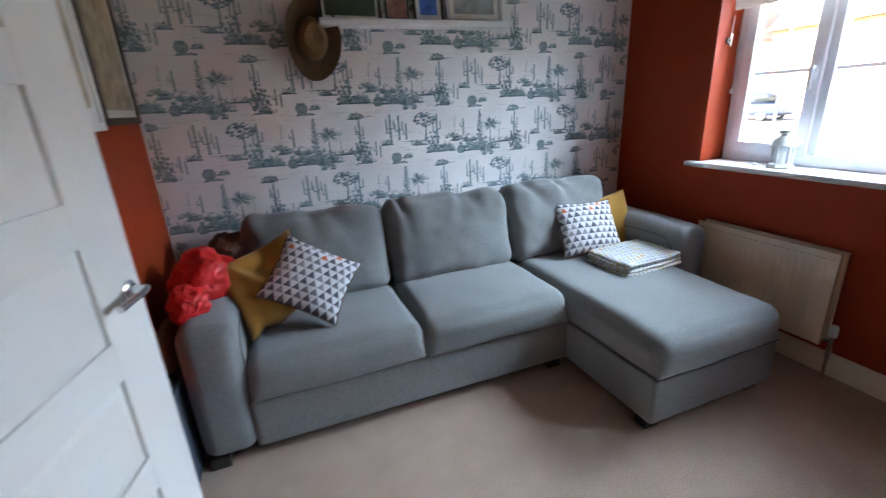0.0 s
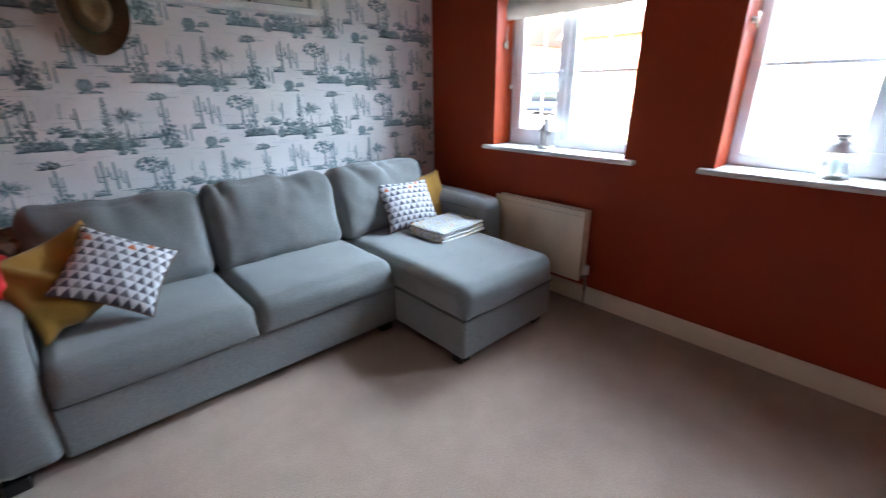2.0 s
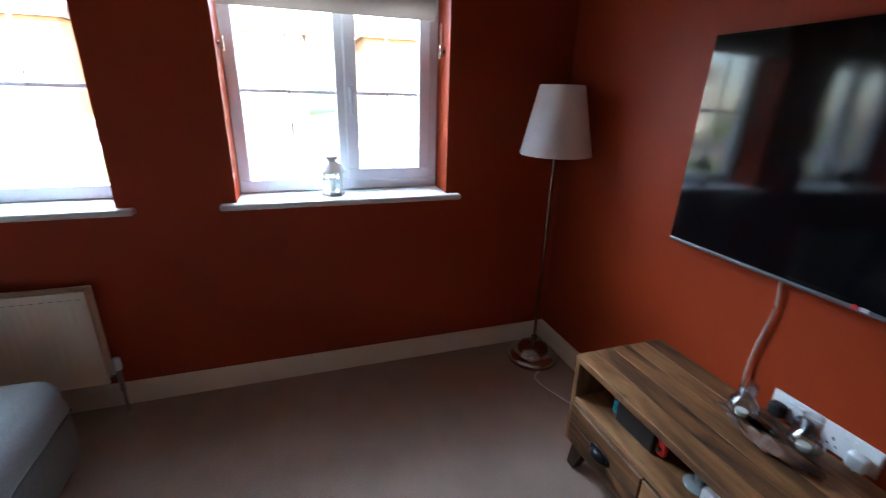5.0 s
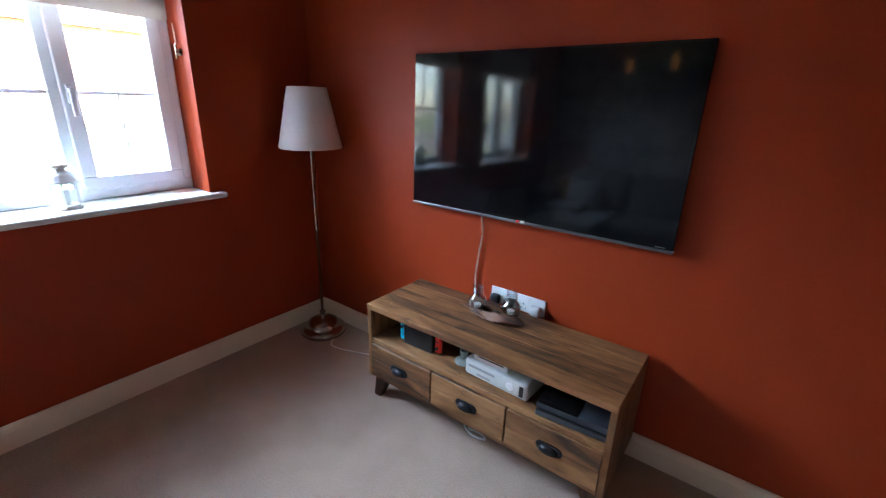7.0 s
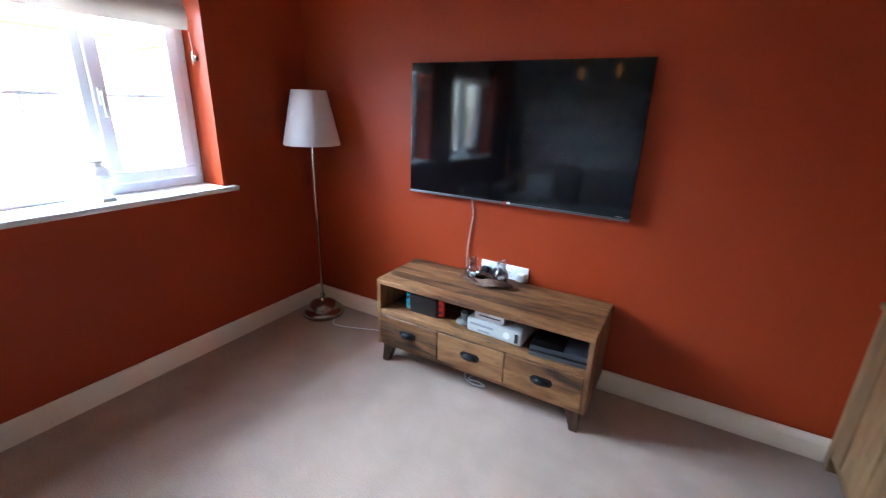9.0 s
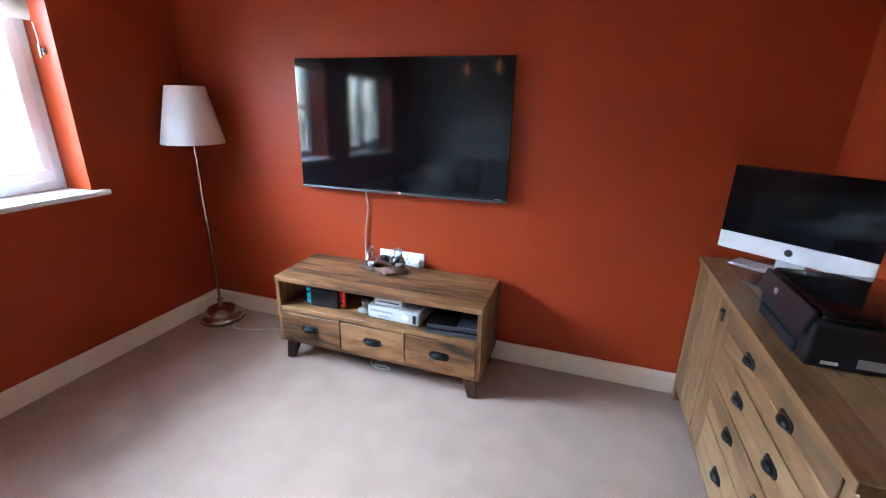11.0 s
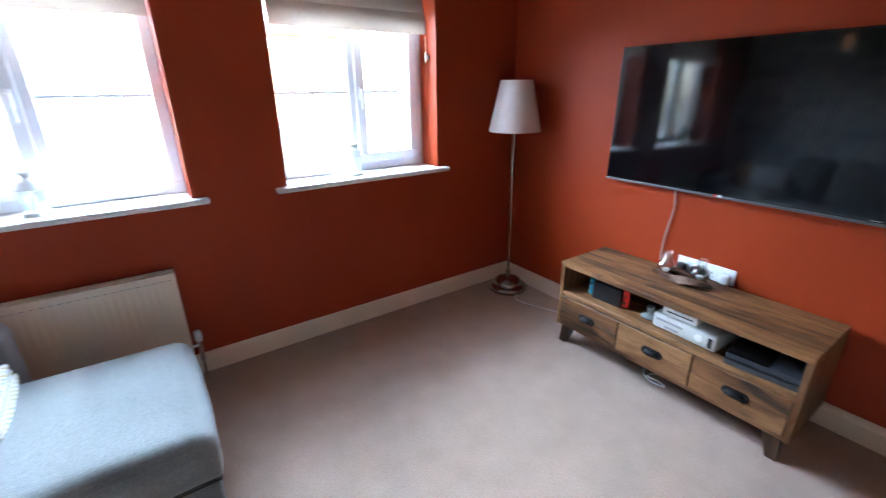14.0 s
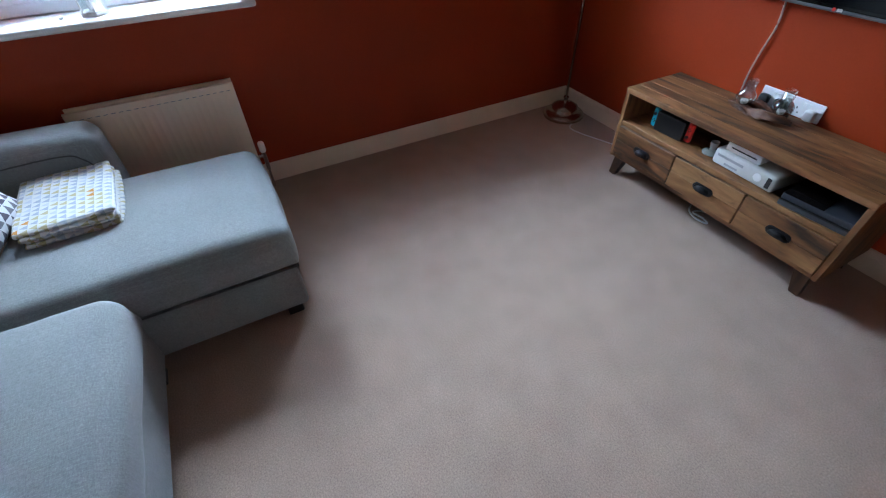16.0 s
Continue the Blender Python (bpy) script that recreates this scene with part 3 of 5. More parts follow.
def roman_blind(y0, y1):
    """A raised roman blind: stacked folds of linen hanging from a batten inside the opening."""
    b = thing("roman_blind", "beige linen roman blind pulled up in folds", "blind", (0.045, (y0 + y1) / 2, HEAD), group="window blinds")
    h = (y1 - y0) / 2
    part("batten", boxed(-0.012, 0.022, -h, h, -0.03, -0.001, 0.003), WHITEP, b)
    for k, (z0, z1, x) in enumerate(((-0.15, -0.02, 0.012), (-0.205, -0.085, -0.006), (-0.262, -0.145, -0.024))):
        bm = bmesh.new()
        pts = [(x, z1), (x - 0.012, z1 - 0.03), (x - 0.016, (z0 + z1) / 2), (x - 0.012, z0 + 0.012), (x - 0.004, z0), (x + 0.004, z0 + 0.006), (x + 0.004, z1)]
        n = 10
        rings = [[bm.verts.new((px + 0.0025 * noise.noise(Vector((k, i * 0.8, pz * 9))), -h + 2 * h * i / n, pz + 0.002 * noise.noise(Vector((i * 0.7, k, 3))))) for px, pz in pts] for i in range(n + 1)]
        for a, c in zip(rings, rings[1:]):
            for i in range(len(pts)):
                j = (i + 1) % len(pts)
                bm.faces.new((a[i], a[j], c[j], c[i]))
        bm.faces.new(rings[0])
        bm.faces.new(rings[-1])
        part("fold", bm, BLINDC, b, smooth=50)
    return b


roman_blind(W1[0] + 0.01, W1[1] - 0.075)
roman_blind(W2[0] + 0.07, W2[1] - 0.02)


def cleat(at, side):
    c = thing("cord_cleat", "brushed metal cord cleat with wound white blind cord", "cleat", at, group="blind cord cleats")
    bm = lathe(bmesh.new(), [(0, 0), (0.017, 0), (0.017, 0.004), (0.006, 0.006), (0.006, 0.018), (0.0, 0.019)], 14)
    bm.transform(pose(0, 0, 0, -90 * side, 0, 0))
    part("stem", bm, NICKEL, c, smooth=True)
    bm = boxed(-0.007, 0.007, min(0.016 * side, 0.026 * side), max(0.016 * side, 0.026 * side), -0.033, 0.033, 0.004, 2)
    part("horn", bm, NICKEL, c, smooth=True)
    pts = smooth_line([(0.02, 0.012 * side, 0.13), (0.008, 0.014 * side, 0.05), (0.012, 0.016 * side, 0.0), (-0.010, 0.016 * side, -0.014), (-0.008, 0.016 * side, 0.012), (0.012, 0.018 * side, -0.006)], 6)
    part("cord", tube(bmesh.new(), pts, 0.0022, 6), WHITEP, c)


cleat((0.085, W2[0], 1.675), 1)
cleat((0.085, W1[1], 1.66), -1)
cleat((0.085, W2[1], 1.66), -1)


def acorn(at):
    t = thing("cord_pull", "small white plastic blind cord pull beside the window frame", "cord pull", at, group="blind cord pulls")
    part("weight", lathe(bmesh.new(), [(0, 0), (0.008, 0.002), (0.010, 0.012), (0.006, 0.03), (0, 0.032)], 12), WHITEP, t, smooth=True)
    part("cord", tube(bmesh.new(), [(0, 0, 0.03), (0.001, 0, 0.2), (0, 0, 0.44)], 0.0016, 6), WHITEP, t)


acorn((0.14, W1[1] - 0.03, 1.37))


# ---- door ----
DIR = radians(77)
HX, HY = -3.013, 1.719
door = thing("door_1", "open white five-panel interior door", "door", (HX, HY, 0.008), (0, 0, 77), kind="structure")
DW, DH, DT = 0.838, 1.98, 0.040
zs = [0.242 + 0.328 * i for i in range(5)]
p0, p1 = 0.150, 0.668
bm = boxed(0, p0, 0, DT, 0, DH, 0.002)
box(bm, p1, DW, 0, DT, 0, DH, 0.002)
edges = [0] + [v for z in zs for v in (z, z + 0.232)] + [DH]
for i in range(0, len(edges), 2):
    box(bm, p0, p1, 0, DT, edges[i], edges[i + 1])
leaf = part("leaf", bm, DOORP, door)
for z in zs:
    bm = boxed(p0, p1, 0.011, DT - 0.011, z, z + 0.232)
    for y, f in ((0.002, 1), (DT - 0.002, -1)):
        v0 = [bm.verts.new((x, y + f * 0.0085, zz)) for x, zz in ((p0, z), (p1, z), (p1, z + 0.232), (p0, z + 0.232))]
        v1 = [bm.verts.new((x, y + f * 0.001, zz)) for x, zz in ((p0 + 0.022, z + 0.022), (p1 - 0.022, z + 0.022), (p1 - 0.022, z + 0.21), (p0 + 0.022, z + 0.21))]
        for i in range(4):
            bm.faces.new((v0[i], v0[(i + 1) % 4], v1[(i + 1) % 4], v1[i]))
        bm.faces.new(v1)
    part("panel", bm, DOORP, leaf)
for s, y in ((-1, 0.0), (1, DT)):
    hx = DW - 0.055
    bm = lathe(bmesh.new(), [(0, 0), (0.026, 0), (0.026, 0.006), (0.022, 0.009), (0.011, 0.011), (0.0105, 0.045), (0, 0.046)], 20)
    bm.transform(pose(hx, y, 0.985, -90 * s, 0, 0))
    tube(bm, smooth_line([(hx, y + 0.042 * s, 0.985), (hx - 0.03, y + 0.047 * s, 0.985), (hx - 0.075, y + 0.045 * s, 0.984), (hx - 0.115, y + 0.042 * s, 0.981)], 5), 0.009, 10)
    part("handle", bm, CHROME, leaf, "chrome lever handle on a round rose", True)
part("latch_plate", boxed(DW, DW + 0.0015, 0.009, 0.031, 0.90, 1.06), CHROME, leaf)
bm = boxed(-3.90, -3.862, HALL_Y - 0.012, HALL_Y + 0.11, 0, 2.03)
box(bm, -3.15, -3.118, HALL_Y + 0.0, HALL_Y + 0.11, 0, 2.0)
box(bm, -3.862, -3.15, HALL_Y - 0.012, HALL_Y + 0.11, 2.0, 2.03)
structure("door_frame", bm, TRIM, "cream painted door lining", category="door frame")


# ---- sofa ----
def softpart(name, parent, x0, x1, y0, y1, z0, z1, r, crown=(0, 0, 0), wrinkle=0.0, seed=0, tilt=0.0, material=None, label="", n=10, low=None):
    bm = softbox((x1 - x0, y1 - y0, z1 - z0), r, crown, wrinkle, seed, n=n, low=low)
    bm.transform(pose((x0 + x1) / 2, (y0 + y1) / 2, (z0 + z1) / 2, tilt, 0, 0))
    return part(name, bm, material or SOFA, parent, label, 60)


sofa = thing("corner_sofa", "grey woven fabric corner sofa with chaise against wallpaper", "sofa", (-1.53, 3.40, 0))
SX, SY = 1.53, -3.40


def S(x0, x1, y0, y1, z0, z1, r, name, **k):
    return softpart(name, sofa, x0 + SX, x1 + SX, y0 + SY, y1 + SY, z0, z1, r, **k)


S(-2.70, -0.40, 2.935, 3.80, 0.048, 0.285, 0.02, "base")
S(-1.140, -0.378, 2.356, 2.98, 0.048, 0.272, 0.02, "chaise_base")
arm_l = S(-2.905, -2.69, 2.925, 3.82, 0.048, 0.640, 0.060, "armrest", crown=(0.004, 0.012, 0.012), wrinkle=0.003, seed=3)
arm_r = S(-0.395, -0.165, 2.93, 3.82, 0.048, 0.660, 0.065, "armrest", crown=(0.004, 0.012, 0.012), wrinkle=0.003, seed=9)
S(-2.69, -0.30, 3.64, 3.84, 0.28, 0.80, 0.05, "back_frame")
for i, (x0, x1) in enumerate(((-2.688, -1.932), (-1.928, -1.147))):
    S(x0, x1, 2.912, 3.60, 0.285, 0.455, 0.066, "seat_cushion", crown=(0.004, 0.012, 0.016), wrinkle=0.006, seed=i * 7 + 1, n=14, low=0.016)
S(-1.143, -0.385, 2.340, 3.60, 0.278, 0.457, 0.070, "chaise_cushion", crown=(0.006, 0.012, 0.018), wrinkle=0.006, seed=21, n=14, low=0.022)
for i, (x0, x1) in enumerate(((-2.665, -1.94), (-1.93, -1.175), (-1.165, -0.43))):
    bm = softbox((x1 - x0, 0.20, 0.485), 0.075, (0.004, 0.045, 0.010), 0.015, 30 + i * 5, n=30, crease=0.034)
    bm.transform(pose((x0 + x1) / 2 + SX, 3.56 + SY, 0.658, -15, 0, 0))
    part("back_cushion", bm, SOFA, sofa, smooth=60)
for x, y in ((-2.85, 2.965), (-0.46, 2.42), (-1.09, 2.42), (-1.20, 2.98), (-2.85, 3.76), (-0.25, 3.76)):
    bm = boxed(x + SX - 0.038, x + SX + 0.038, y + SY - 0.03, y + SY + 0.035, 0, 0.050, 0.004)
    part("foot", bm, FOOT, sofa, "black wooden block foot")
for pts in ([(-2.69, 2.932, 0.286), (-1.15, 2.932, 0.286)], [(-1.140, 2.95, 0.2755), (-1.140, 2.354, 0.2755)], [(-1.140, 2.354, 0.2755), (-0.380, 2.354, 0.2755)],
            [(-0.398, 3.55, 0.585), (-0.398, 3.10, 0.60), (-0.398, 3.0, 0.565), (-0.398, 2.960, 0.47)],
            [(-2.687, 3.55, 0.57), (-2.687, 3.09, 0.58), (-2.687, 2.99, 0.545), (-2.687, 2.955, 0.42)]):
    line = [(x + SX, y + SY, z) for x, y, z in pts]
    part("piping", tube(bmesh.new(), smooth_line(line, 6) if len(line) > 2 else line, 0.0030, 6), SEAM, sofa)


def cushion(label, at, turn, w, h, d, material, seed, flop=0.0, spin=0.0, fold=0.0):
    c = thing("scatter_cushion", label, "cushion", at, turn, group="scatter cushions")
    c.matrix_basis = c.matrix_basis @ pose(0, 0, 0, 0, 0, spin)
    part("cover", pillow(w, h, d, seed, flop=flop, fold=fold), material, c, smooth=70)
    pts = []
    for k in range(40):
        a = k / 40 * 4
        s, f = int(a), a - int(a)
        u, v = ((-1 + 2 * f, -1), (1, -1 + 2 * f), (1 - 2 * f, 1), (-1, 1 - 2 * f))[s]
        pts.append((u * w / 2 * (1 - 0.09 * (1 - v * v) * abs(u)), v * h / 2 * (1 - 0.09 * (1 - u * u) * abs(v)), flop * (u * u - 0.4 * v)))
    if not fold:
        part("piping", tube(bmesh.new(), pts + pts[:1], 0.004, 6), BROWNCLOTH if material is TRI else material, c, smooth=True)


cushion("grey and white triangle-print cushion lying on the sofa corner", (-2.375, 3.20, 0.664), (52, 0, 6), 0.365, 0.325, 0.14, TRI, 2, spin=-36)
cushion("mustard yellow cotton cushion slumped against the sofa arm", (-2.550, 3.29, 0.645), (58, 0, 10), 0.40, 0.38, 0.18, MUSTARD, 5, 0.02, spin=17, fold=0.030)
cushion("grey and white triangle-print cushion standing on the chaise", (-0.700, 3.345, 0.622), (54, 0, -6), 0.405, 0.355, 0.15, TRI, 11, spin=-2)
cushion("mustard yellow cotton cushion tucked behind the printed one", (-0.465, 3.42, 0.612), (66, 0, -10), 0.34, 0.36, 0.10, MUSTARD, 14, spin=9)

blanket = thing("folded_blanket", "folded white blanket with yellow and grey geometric knit", "blanket", (-0.597, 3.055, 0.468), (0, 0, 3))
for k in range(4):
    z = 0.010 + k * 0.016
    bm = softbox((0.415 - 0.010 * (k % 2), 0.315 - 0.012 * (k % 3), 0.0185), 0.009, (0.008, 0.008, 0.004), 0.008, 50 + k * 3, n=18)
    bm.transform(pose(0.006 * (k % 2), 0.004 * k, z, 0, 0, 1.2 * (k % 2)))
    part("fold", bm, KNIT, blanket, smooth=70)

jacket = thing("red_jacket", "crumpled bright red jacket thrown over the sofa arm", "jacket", (-2.84, 3.30, 0.60))
bm = crumple((0.23, 0.30, 0.22), 4, 0.27, 5, 0.20)
bm.transform(pose(0.02, 0.02, 0.115))
part("body", bm, REDCLOTH, jacket, smooth=True)
bm = crumple((0.14, 0.16, 0.13), 9, 0.30, 5, 0.22)
bm.transform(pose(-0.02, -0.17, 0.08, 20, 0, 10))
part("sleeve", bm, REDCLOTH, jacket, smooth=True)
bag = thing("brown_bag", "dark brown cloth bag heaped behind the jacket", "bag", (-2.72, 3.63, 0.60))
bm = crumple((0.22, 0.22, 0.24), 17, 0.26, 5, 0.35)
bm.transform(pose(0, 0, 0.10))
part("body", bm, BROWNCLOTH, bag, smooth=True)
board = thing("storage_box", "slate blue box squeezed between sofa arm and wall", "box", (-2.97, 3.10, 0))
part("body", boxed(-0.043, 0.043, -0.32, 0.42, 0, 0.40, 0.006, 2), SLATE, board)
part("lid", boxed(-0.046, 0.046, -0.325, 0.425, 0.40, 0.425, 0.005, 2), SLATE, board)
bm = crumple((0.10, 0.44, 0.17), 23, 0.2)
bm.transform(pose(-2.965, 3.20, 0.50))
scarf = thing("folded_scarf", "rust brown scarf bundled on the box", "scarf", (-2.965, 3.20, 0.425))
bm.transform(Matrix.Translation((2.965, -3.20, -0.425)))
part("cloth", bm, BROWNCLOTH, scarf, smooth=True)


# ---- wallpaper wall ----
def picture(name, label, at, turn, w, h, frame_m, print_m, rim=0.02, mount=0.03, group=""):
    """A framed picture that stands on its lower edge, facing -y before it is turned."""
    p = thing(name, label, "picture", at, turn, group=group)
    bm = boxed(-w / 2, w / 2, -0.018, 0, 0, rim, 0.002)
    box(bm, -w / 2, w / 2, -0.018, 0, h - rim, h, 0.002)
    box(bm, -w / 2, -w / 2 + rim, -0.018, 0, rim, h - rim, 0.002)
    box(bm, w / 2 - rim, w / 2, -0.018, 0, rim, h - rim, 0.002)
    part("frame", bm, frame_m, p)
    part("mount", boxed(-w / 2 + rim, w / 2 - rim, -0.008, -0.002, rim, h - rim), MOUNT, p)
    m = rim + mount
    part("print", boxed(-w / 2 + m, w / 2 - m, -0.010, -0.008, m, h - m), print_m, p)
    return p


shelf = thing("picture_shelf", "narrow white floating picture shelf", "shelf", (-1.575, NORTH, 1.806))
bm = boxed(-0.545, 0.545, -0.115, -0.001, 0, 0.022, 0.003)
box(bm, -0.545, 0.545, -0.115, -0.105, 0.022, 0.034, 0.003)
part("ledge", bm, SILLP, shelf)
ZS = 1.829
lean = (-7, 0, 0)
picture("framed_picture", "wide black frame with dark green picture on the shelf", (-1.945, NORTH - 0.055, ZS), lean, 0.33, 0.25, FRAMEB, PIC_DARK, 0.018, 0.012, "pictures on the shelf")
picture("framed_picture", "small frameless warm photograph on the shelf", (-1.69, NORTH - 0.055, ZS), lean, 0.13, 0.17, FRAMEB, PIC_WARM, 0.008, 0.004, "pictures on the shelf")
picture("framed_picture", "black frame with blue picture and white mount", (-1.51, NORTH - 0.065, ZS), lean, 0.18, 0.23, FRAMEB, PIC_BLUE, 0.014, 0.025, "pictures on the shelf")
picture("framed_picture", "grey frame with pale photograph on the shelf", (-1.222, NORTH - 0.055, ZS), lean, 0.36, 0.28, FRAMES, PIC_GREY, 0.022, 0.03, "pictures on the shelf")
picture("framed_picture", "dark wooden frame with sepia print on red wall", (BOX_X, 3.585, 1.375), (0, 0, 90), 0.50, 0.70, FRAMED, PIC_SEPIA, 0.03, 0.03, "pictures beside the door")
picture("framed_picture", "white frame with sepia print on red wall", (BOX_X, 3.14, 1.36), (0, 0, 90), 0.34, 0.50, FRAMEW, PIC_SEPIA, 0.03, 0.05, "pictures beside the door")

hat = thing("cowboy_hat", "brown straw cowboy hat hanging on the wallpaper", "hat", (-2.16, NORTH - 0.006, 1.75), (90, 0, 4))
bm = bmesh.new()
n = 40
rings = []
for r in (0.44, 0.6, 0.75, 0.9, 1.0, 1.0, 0.9, 0.75, 0.6, 0.44):
    under = len(rings) >= 5
    ring = []
    for i in range(n):
        a = 2 * math.pi * i / n
        x, y = 0.145 * r * math.cos(a), 0.205 * r * math.sin(a)
        curl = 0.085 * max(0, r - 0.45) ** 1.3 * abs(math.cos(a)) ** 2 * 2.2
        x *= 1 - 0.10 * max(0, r - 0.5) * abs(math.cos(a))
        ring.append(bm.verts.new((x, y, 0.012 + curl - (0.004 if under else 0) + 0.003 * noise.noise(Vector((x * 20, y * 20, 1))))))
    rings.append(ring)
for a, b in zip(rings, rings[1:] + rings[:1]):
    for i in range(n):
        bm.faces.new((a[i], a[(i + 1) % n], b[(i + 1) % n], b[i]))
part("brim", bm, STRAW, hat, smooth=True)
bm = bmesh.new()
rings = []
for r, z in ((0.56, 0.010), (0.55, 0.030), (0.52, 0.060), (0.46, 0.085), (0.34, 0.096), (0.17, 0.084), (0.0, 0.072)):
    ring = []
    for i in range(n):
        a = 2 * math.pi * i / n
        taper = 1 - 0.30 * max(0.0, math.sin(a)) * (z / 0.096)
        ring.append(bm.verts.new((0.145 * r * math.cos(a) * taper, 0.195 * r * math.sin(a), z)))
    rings.append(ring)
for a, b in zip(rings, rings[1:]):
    for i in range(n):
        bm.faces.new((a[i], a[(i + 1) % n], b[(i + 1) % n], b[i]))
part("crown", bm, STRAWL, hat, smooth=True)
bm = bmesh.new()
rings = []
for r, z in ((0.572, 0.014), (0.566, 0.034), (0.54, 0.034), (0.54, 0.014)):
    rings.append([bm.verts.new((0.145 * r * math.cos(2 * math.pi * i / n), 0.195 * r * math.sin(2 * math.pi * i / n), z)) for i in range(n)])
for a, b in zip(rings, rings[1:] + rings[:1]):
    for i in range(n):
        bm.faces.new((a[i], a[(i + 1) % n], b[(i + 1) % n], b[i]))
part("band", bm, BAND, hat, "dark green hat band", True)


# ---- radiator ----
RX, RY0, RY1, RZ0, RZ1 = -0.095, 2.335, 3.065, 0.180, 0.650
rad = thing("radiator", "cream enamelled double-panel radiator under the window", "radiator", (0, (RY0 + RY1) / 2, 0))
hw = (RY1 - RY0) / 2


def rad_panel(x_front, x_back, ribs):
    """A pressed steel sheet: shallow upright flutes in the front one."""
    bm = bmesh.new()
    k = 126 if ribs else 2
    ys = [-hw + 2 * hw * i / k for i in range(k + 1)]
    rows = (RZ0, RZ0 + 0.03, RZ0 + 0.045, RZ1 - 0.065, RZ1 - 0.05, RZ1)
    grid = []
    for i, y in enumerate(ys):
        edge = 0.05 < (y + hw) and (y + hw) < 2 * hw - 0.05
        dip = 0.0011 * (0.5 - 0.5 * math.cos(2 * math.pi * y / 0.0333)) ** 2 if ribs and edge else 0
        grid.append([bm.verts.new((x_front + (dip if j in (2, 3) else 0), y, z)) for j, z in enumerate(rows)])
    back = [[bm.verts.new((x_back, y, z)) for z in (RZ0, RZ1)] for y in (-hw, hw)]
    for a, b in zip(grid, grid[1:]):
        for j in range(len(rows) - 1):
            bm.faces.new((a[j], b[j], b[j + 1], a[j + 1]))
    bm.faces.new((back[0][0], back[1][0], back[1][1], back[0][1]))
    bm.faces.new([g[-1] for g in grid] + [back[1][1], back[0][1]])
    bm.faces.new([g[0] for g in grid][::-1] + [back[0][0], back[1][0]])
    for s, g in ((0, grid[0]), (1, grid[-1])):
        bm.faces.new(g + [back[s][1], back[s][0]])
    return bm


part("front_panel", rad_panel(RX, RX + 0.014, True), RADP, rad)
part("back_panel", rad_panel(-0.036, -0.024, False), RADP, rad)
bm = bmesh.new()
for i in range(34):
    y = -hw + 0.02 + (2 * hw - 0.04) * i / 33
    box(bm, RX + 0.0145, -0.0365, y - 0.002, y + 0.002, RZ0 + 0.05, RZ1 - 0.012)
part("convector_fins", bm, RADP, rad, "folded steel fins between the panels")
slot = None
for i in range(22):
    y = -hw + 0.03 + (2 * hw - 0.06) * i / 21
    if slot is None:
        slot = part("weld_slot", boxed(RX - 0.0006, RX + 0.001, -0.009, 0.009, RZ1 - 0.036, RZ1 - 0.033), GREYP, rad, "small pressed slot")
        slot.location.y = y
        continue
    extra = new("weld_slot", slot.data)
    extra.parent = rad
    extra.location.y = y
for y in (-hw + 0.12, hw - 0.12):
    part("bracket", boxed(-0.024, -0.0005, y - 0.015, y + 0.015, 0.24, 0.60), RADP, rad)
for s in (-1, 1):
    bm = tube(bmesh.new(), [(-0.07, s * hw, 0.21), (-0.07, s * (hw + 0.04), 0.21)], 0.011, 12)
    tube(bm, [(-0.07, s * (hw + 0.035), 0.235), (-0.07, s * (hw + 0.035), 0.12)], 0.012, 12)
    tube(bm, [(-0.07, s * (hw + 0.035), 0.12), (-0.07, s * (hw + 0.035), 0.0)], 0.0075, 10)
    valve = part("valve", bm, CHROME, rad, "chrome radiator valve and pipe", True)
    bm = lathe(bmesh.new(), [(0, 0), (0.016, 0), (0.018, 0.01), (0.018, 0.05), (0.014, 0.06), (0, 0.062)], 16, (-0.07, s * (hw + 0.035), 0.235))
    part("valve_cap", bm, WHITEP, valve, "white plastic valve head", True)


# ---- floor lamp ----
lamp = thing("floor_lamp", "brushed nickel floor lamp with white pleated shade", "lamp", (-0.217, 0.185, 0))
part("base", lathe(bmesh.new(), [(0, 0), (0.138, 0), (0.146, 0.008), (0.148, 0.022), (0.142, 0.036), (0.128, 0.045), (0.112, 0.048), (0.106, 0.056), (0.104, 0.066), (0.095, 0.082),
                                 (0.074, 0.096), (0.050, 0.104), (0.030, 0.109), (0.018, 0.118), (0.014, 0.132), (0.019, 0.142), (0.019, 0.150), (0.012, 0.158), (0, 0.158)], 40), NICKEL, lamp, smooth=50)
part("pole", lathe(bmesh.new(), [(0, 0.12), (0.009, 0.12), (0.009, 0.70), (0.011, 0.702), (0.011, 0.716), (0.009, 0.718), (0.0085, 1.30), (0, 1.30)], 16), NICKEL, lamp, smooth=50)
bm = bmesh.new()
n = 96
rings = []
for r, z in ((0.175, 1.205), (0.177, 1.211), (0.108, 1.530), (0.106, 1.536), (0.104, 1.530), (0.172, 1.212), (0.170, 1.205)):
    rings.append([bm.verts.new(((r + (0.0009 if i % 2 else 0)) * math.cos(2 * math.pi * i / n), (r + (0.0009 if i % 2 else 0)) * math.sin(2 * math.pi * i / n), z)) for i in range(n)])
for a, b in zip(rings, rings[1:] + rings[:1]):
    for i in range(n):
        bm.faces.new((a[i], a[(i + 1) % n], b[(i + 1) % n], b[i]))
part("shade", bm, SHADE, lamp, "white pleated cloth shade", 40)
bm = lathe(bmesh.new(), [(0, 1.27), (0.018, 1.27), (0.018, 1.33), (0, 1.33)], 16)
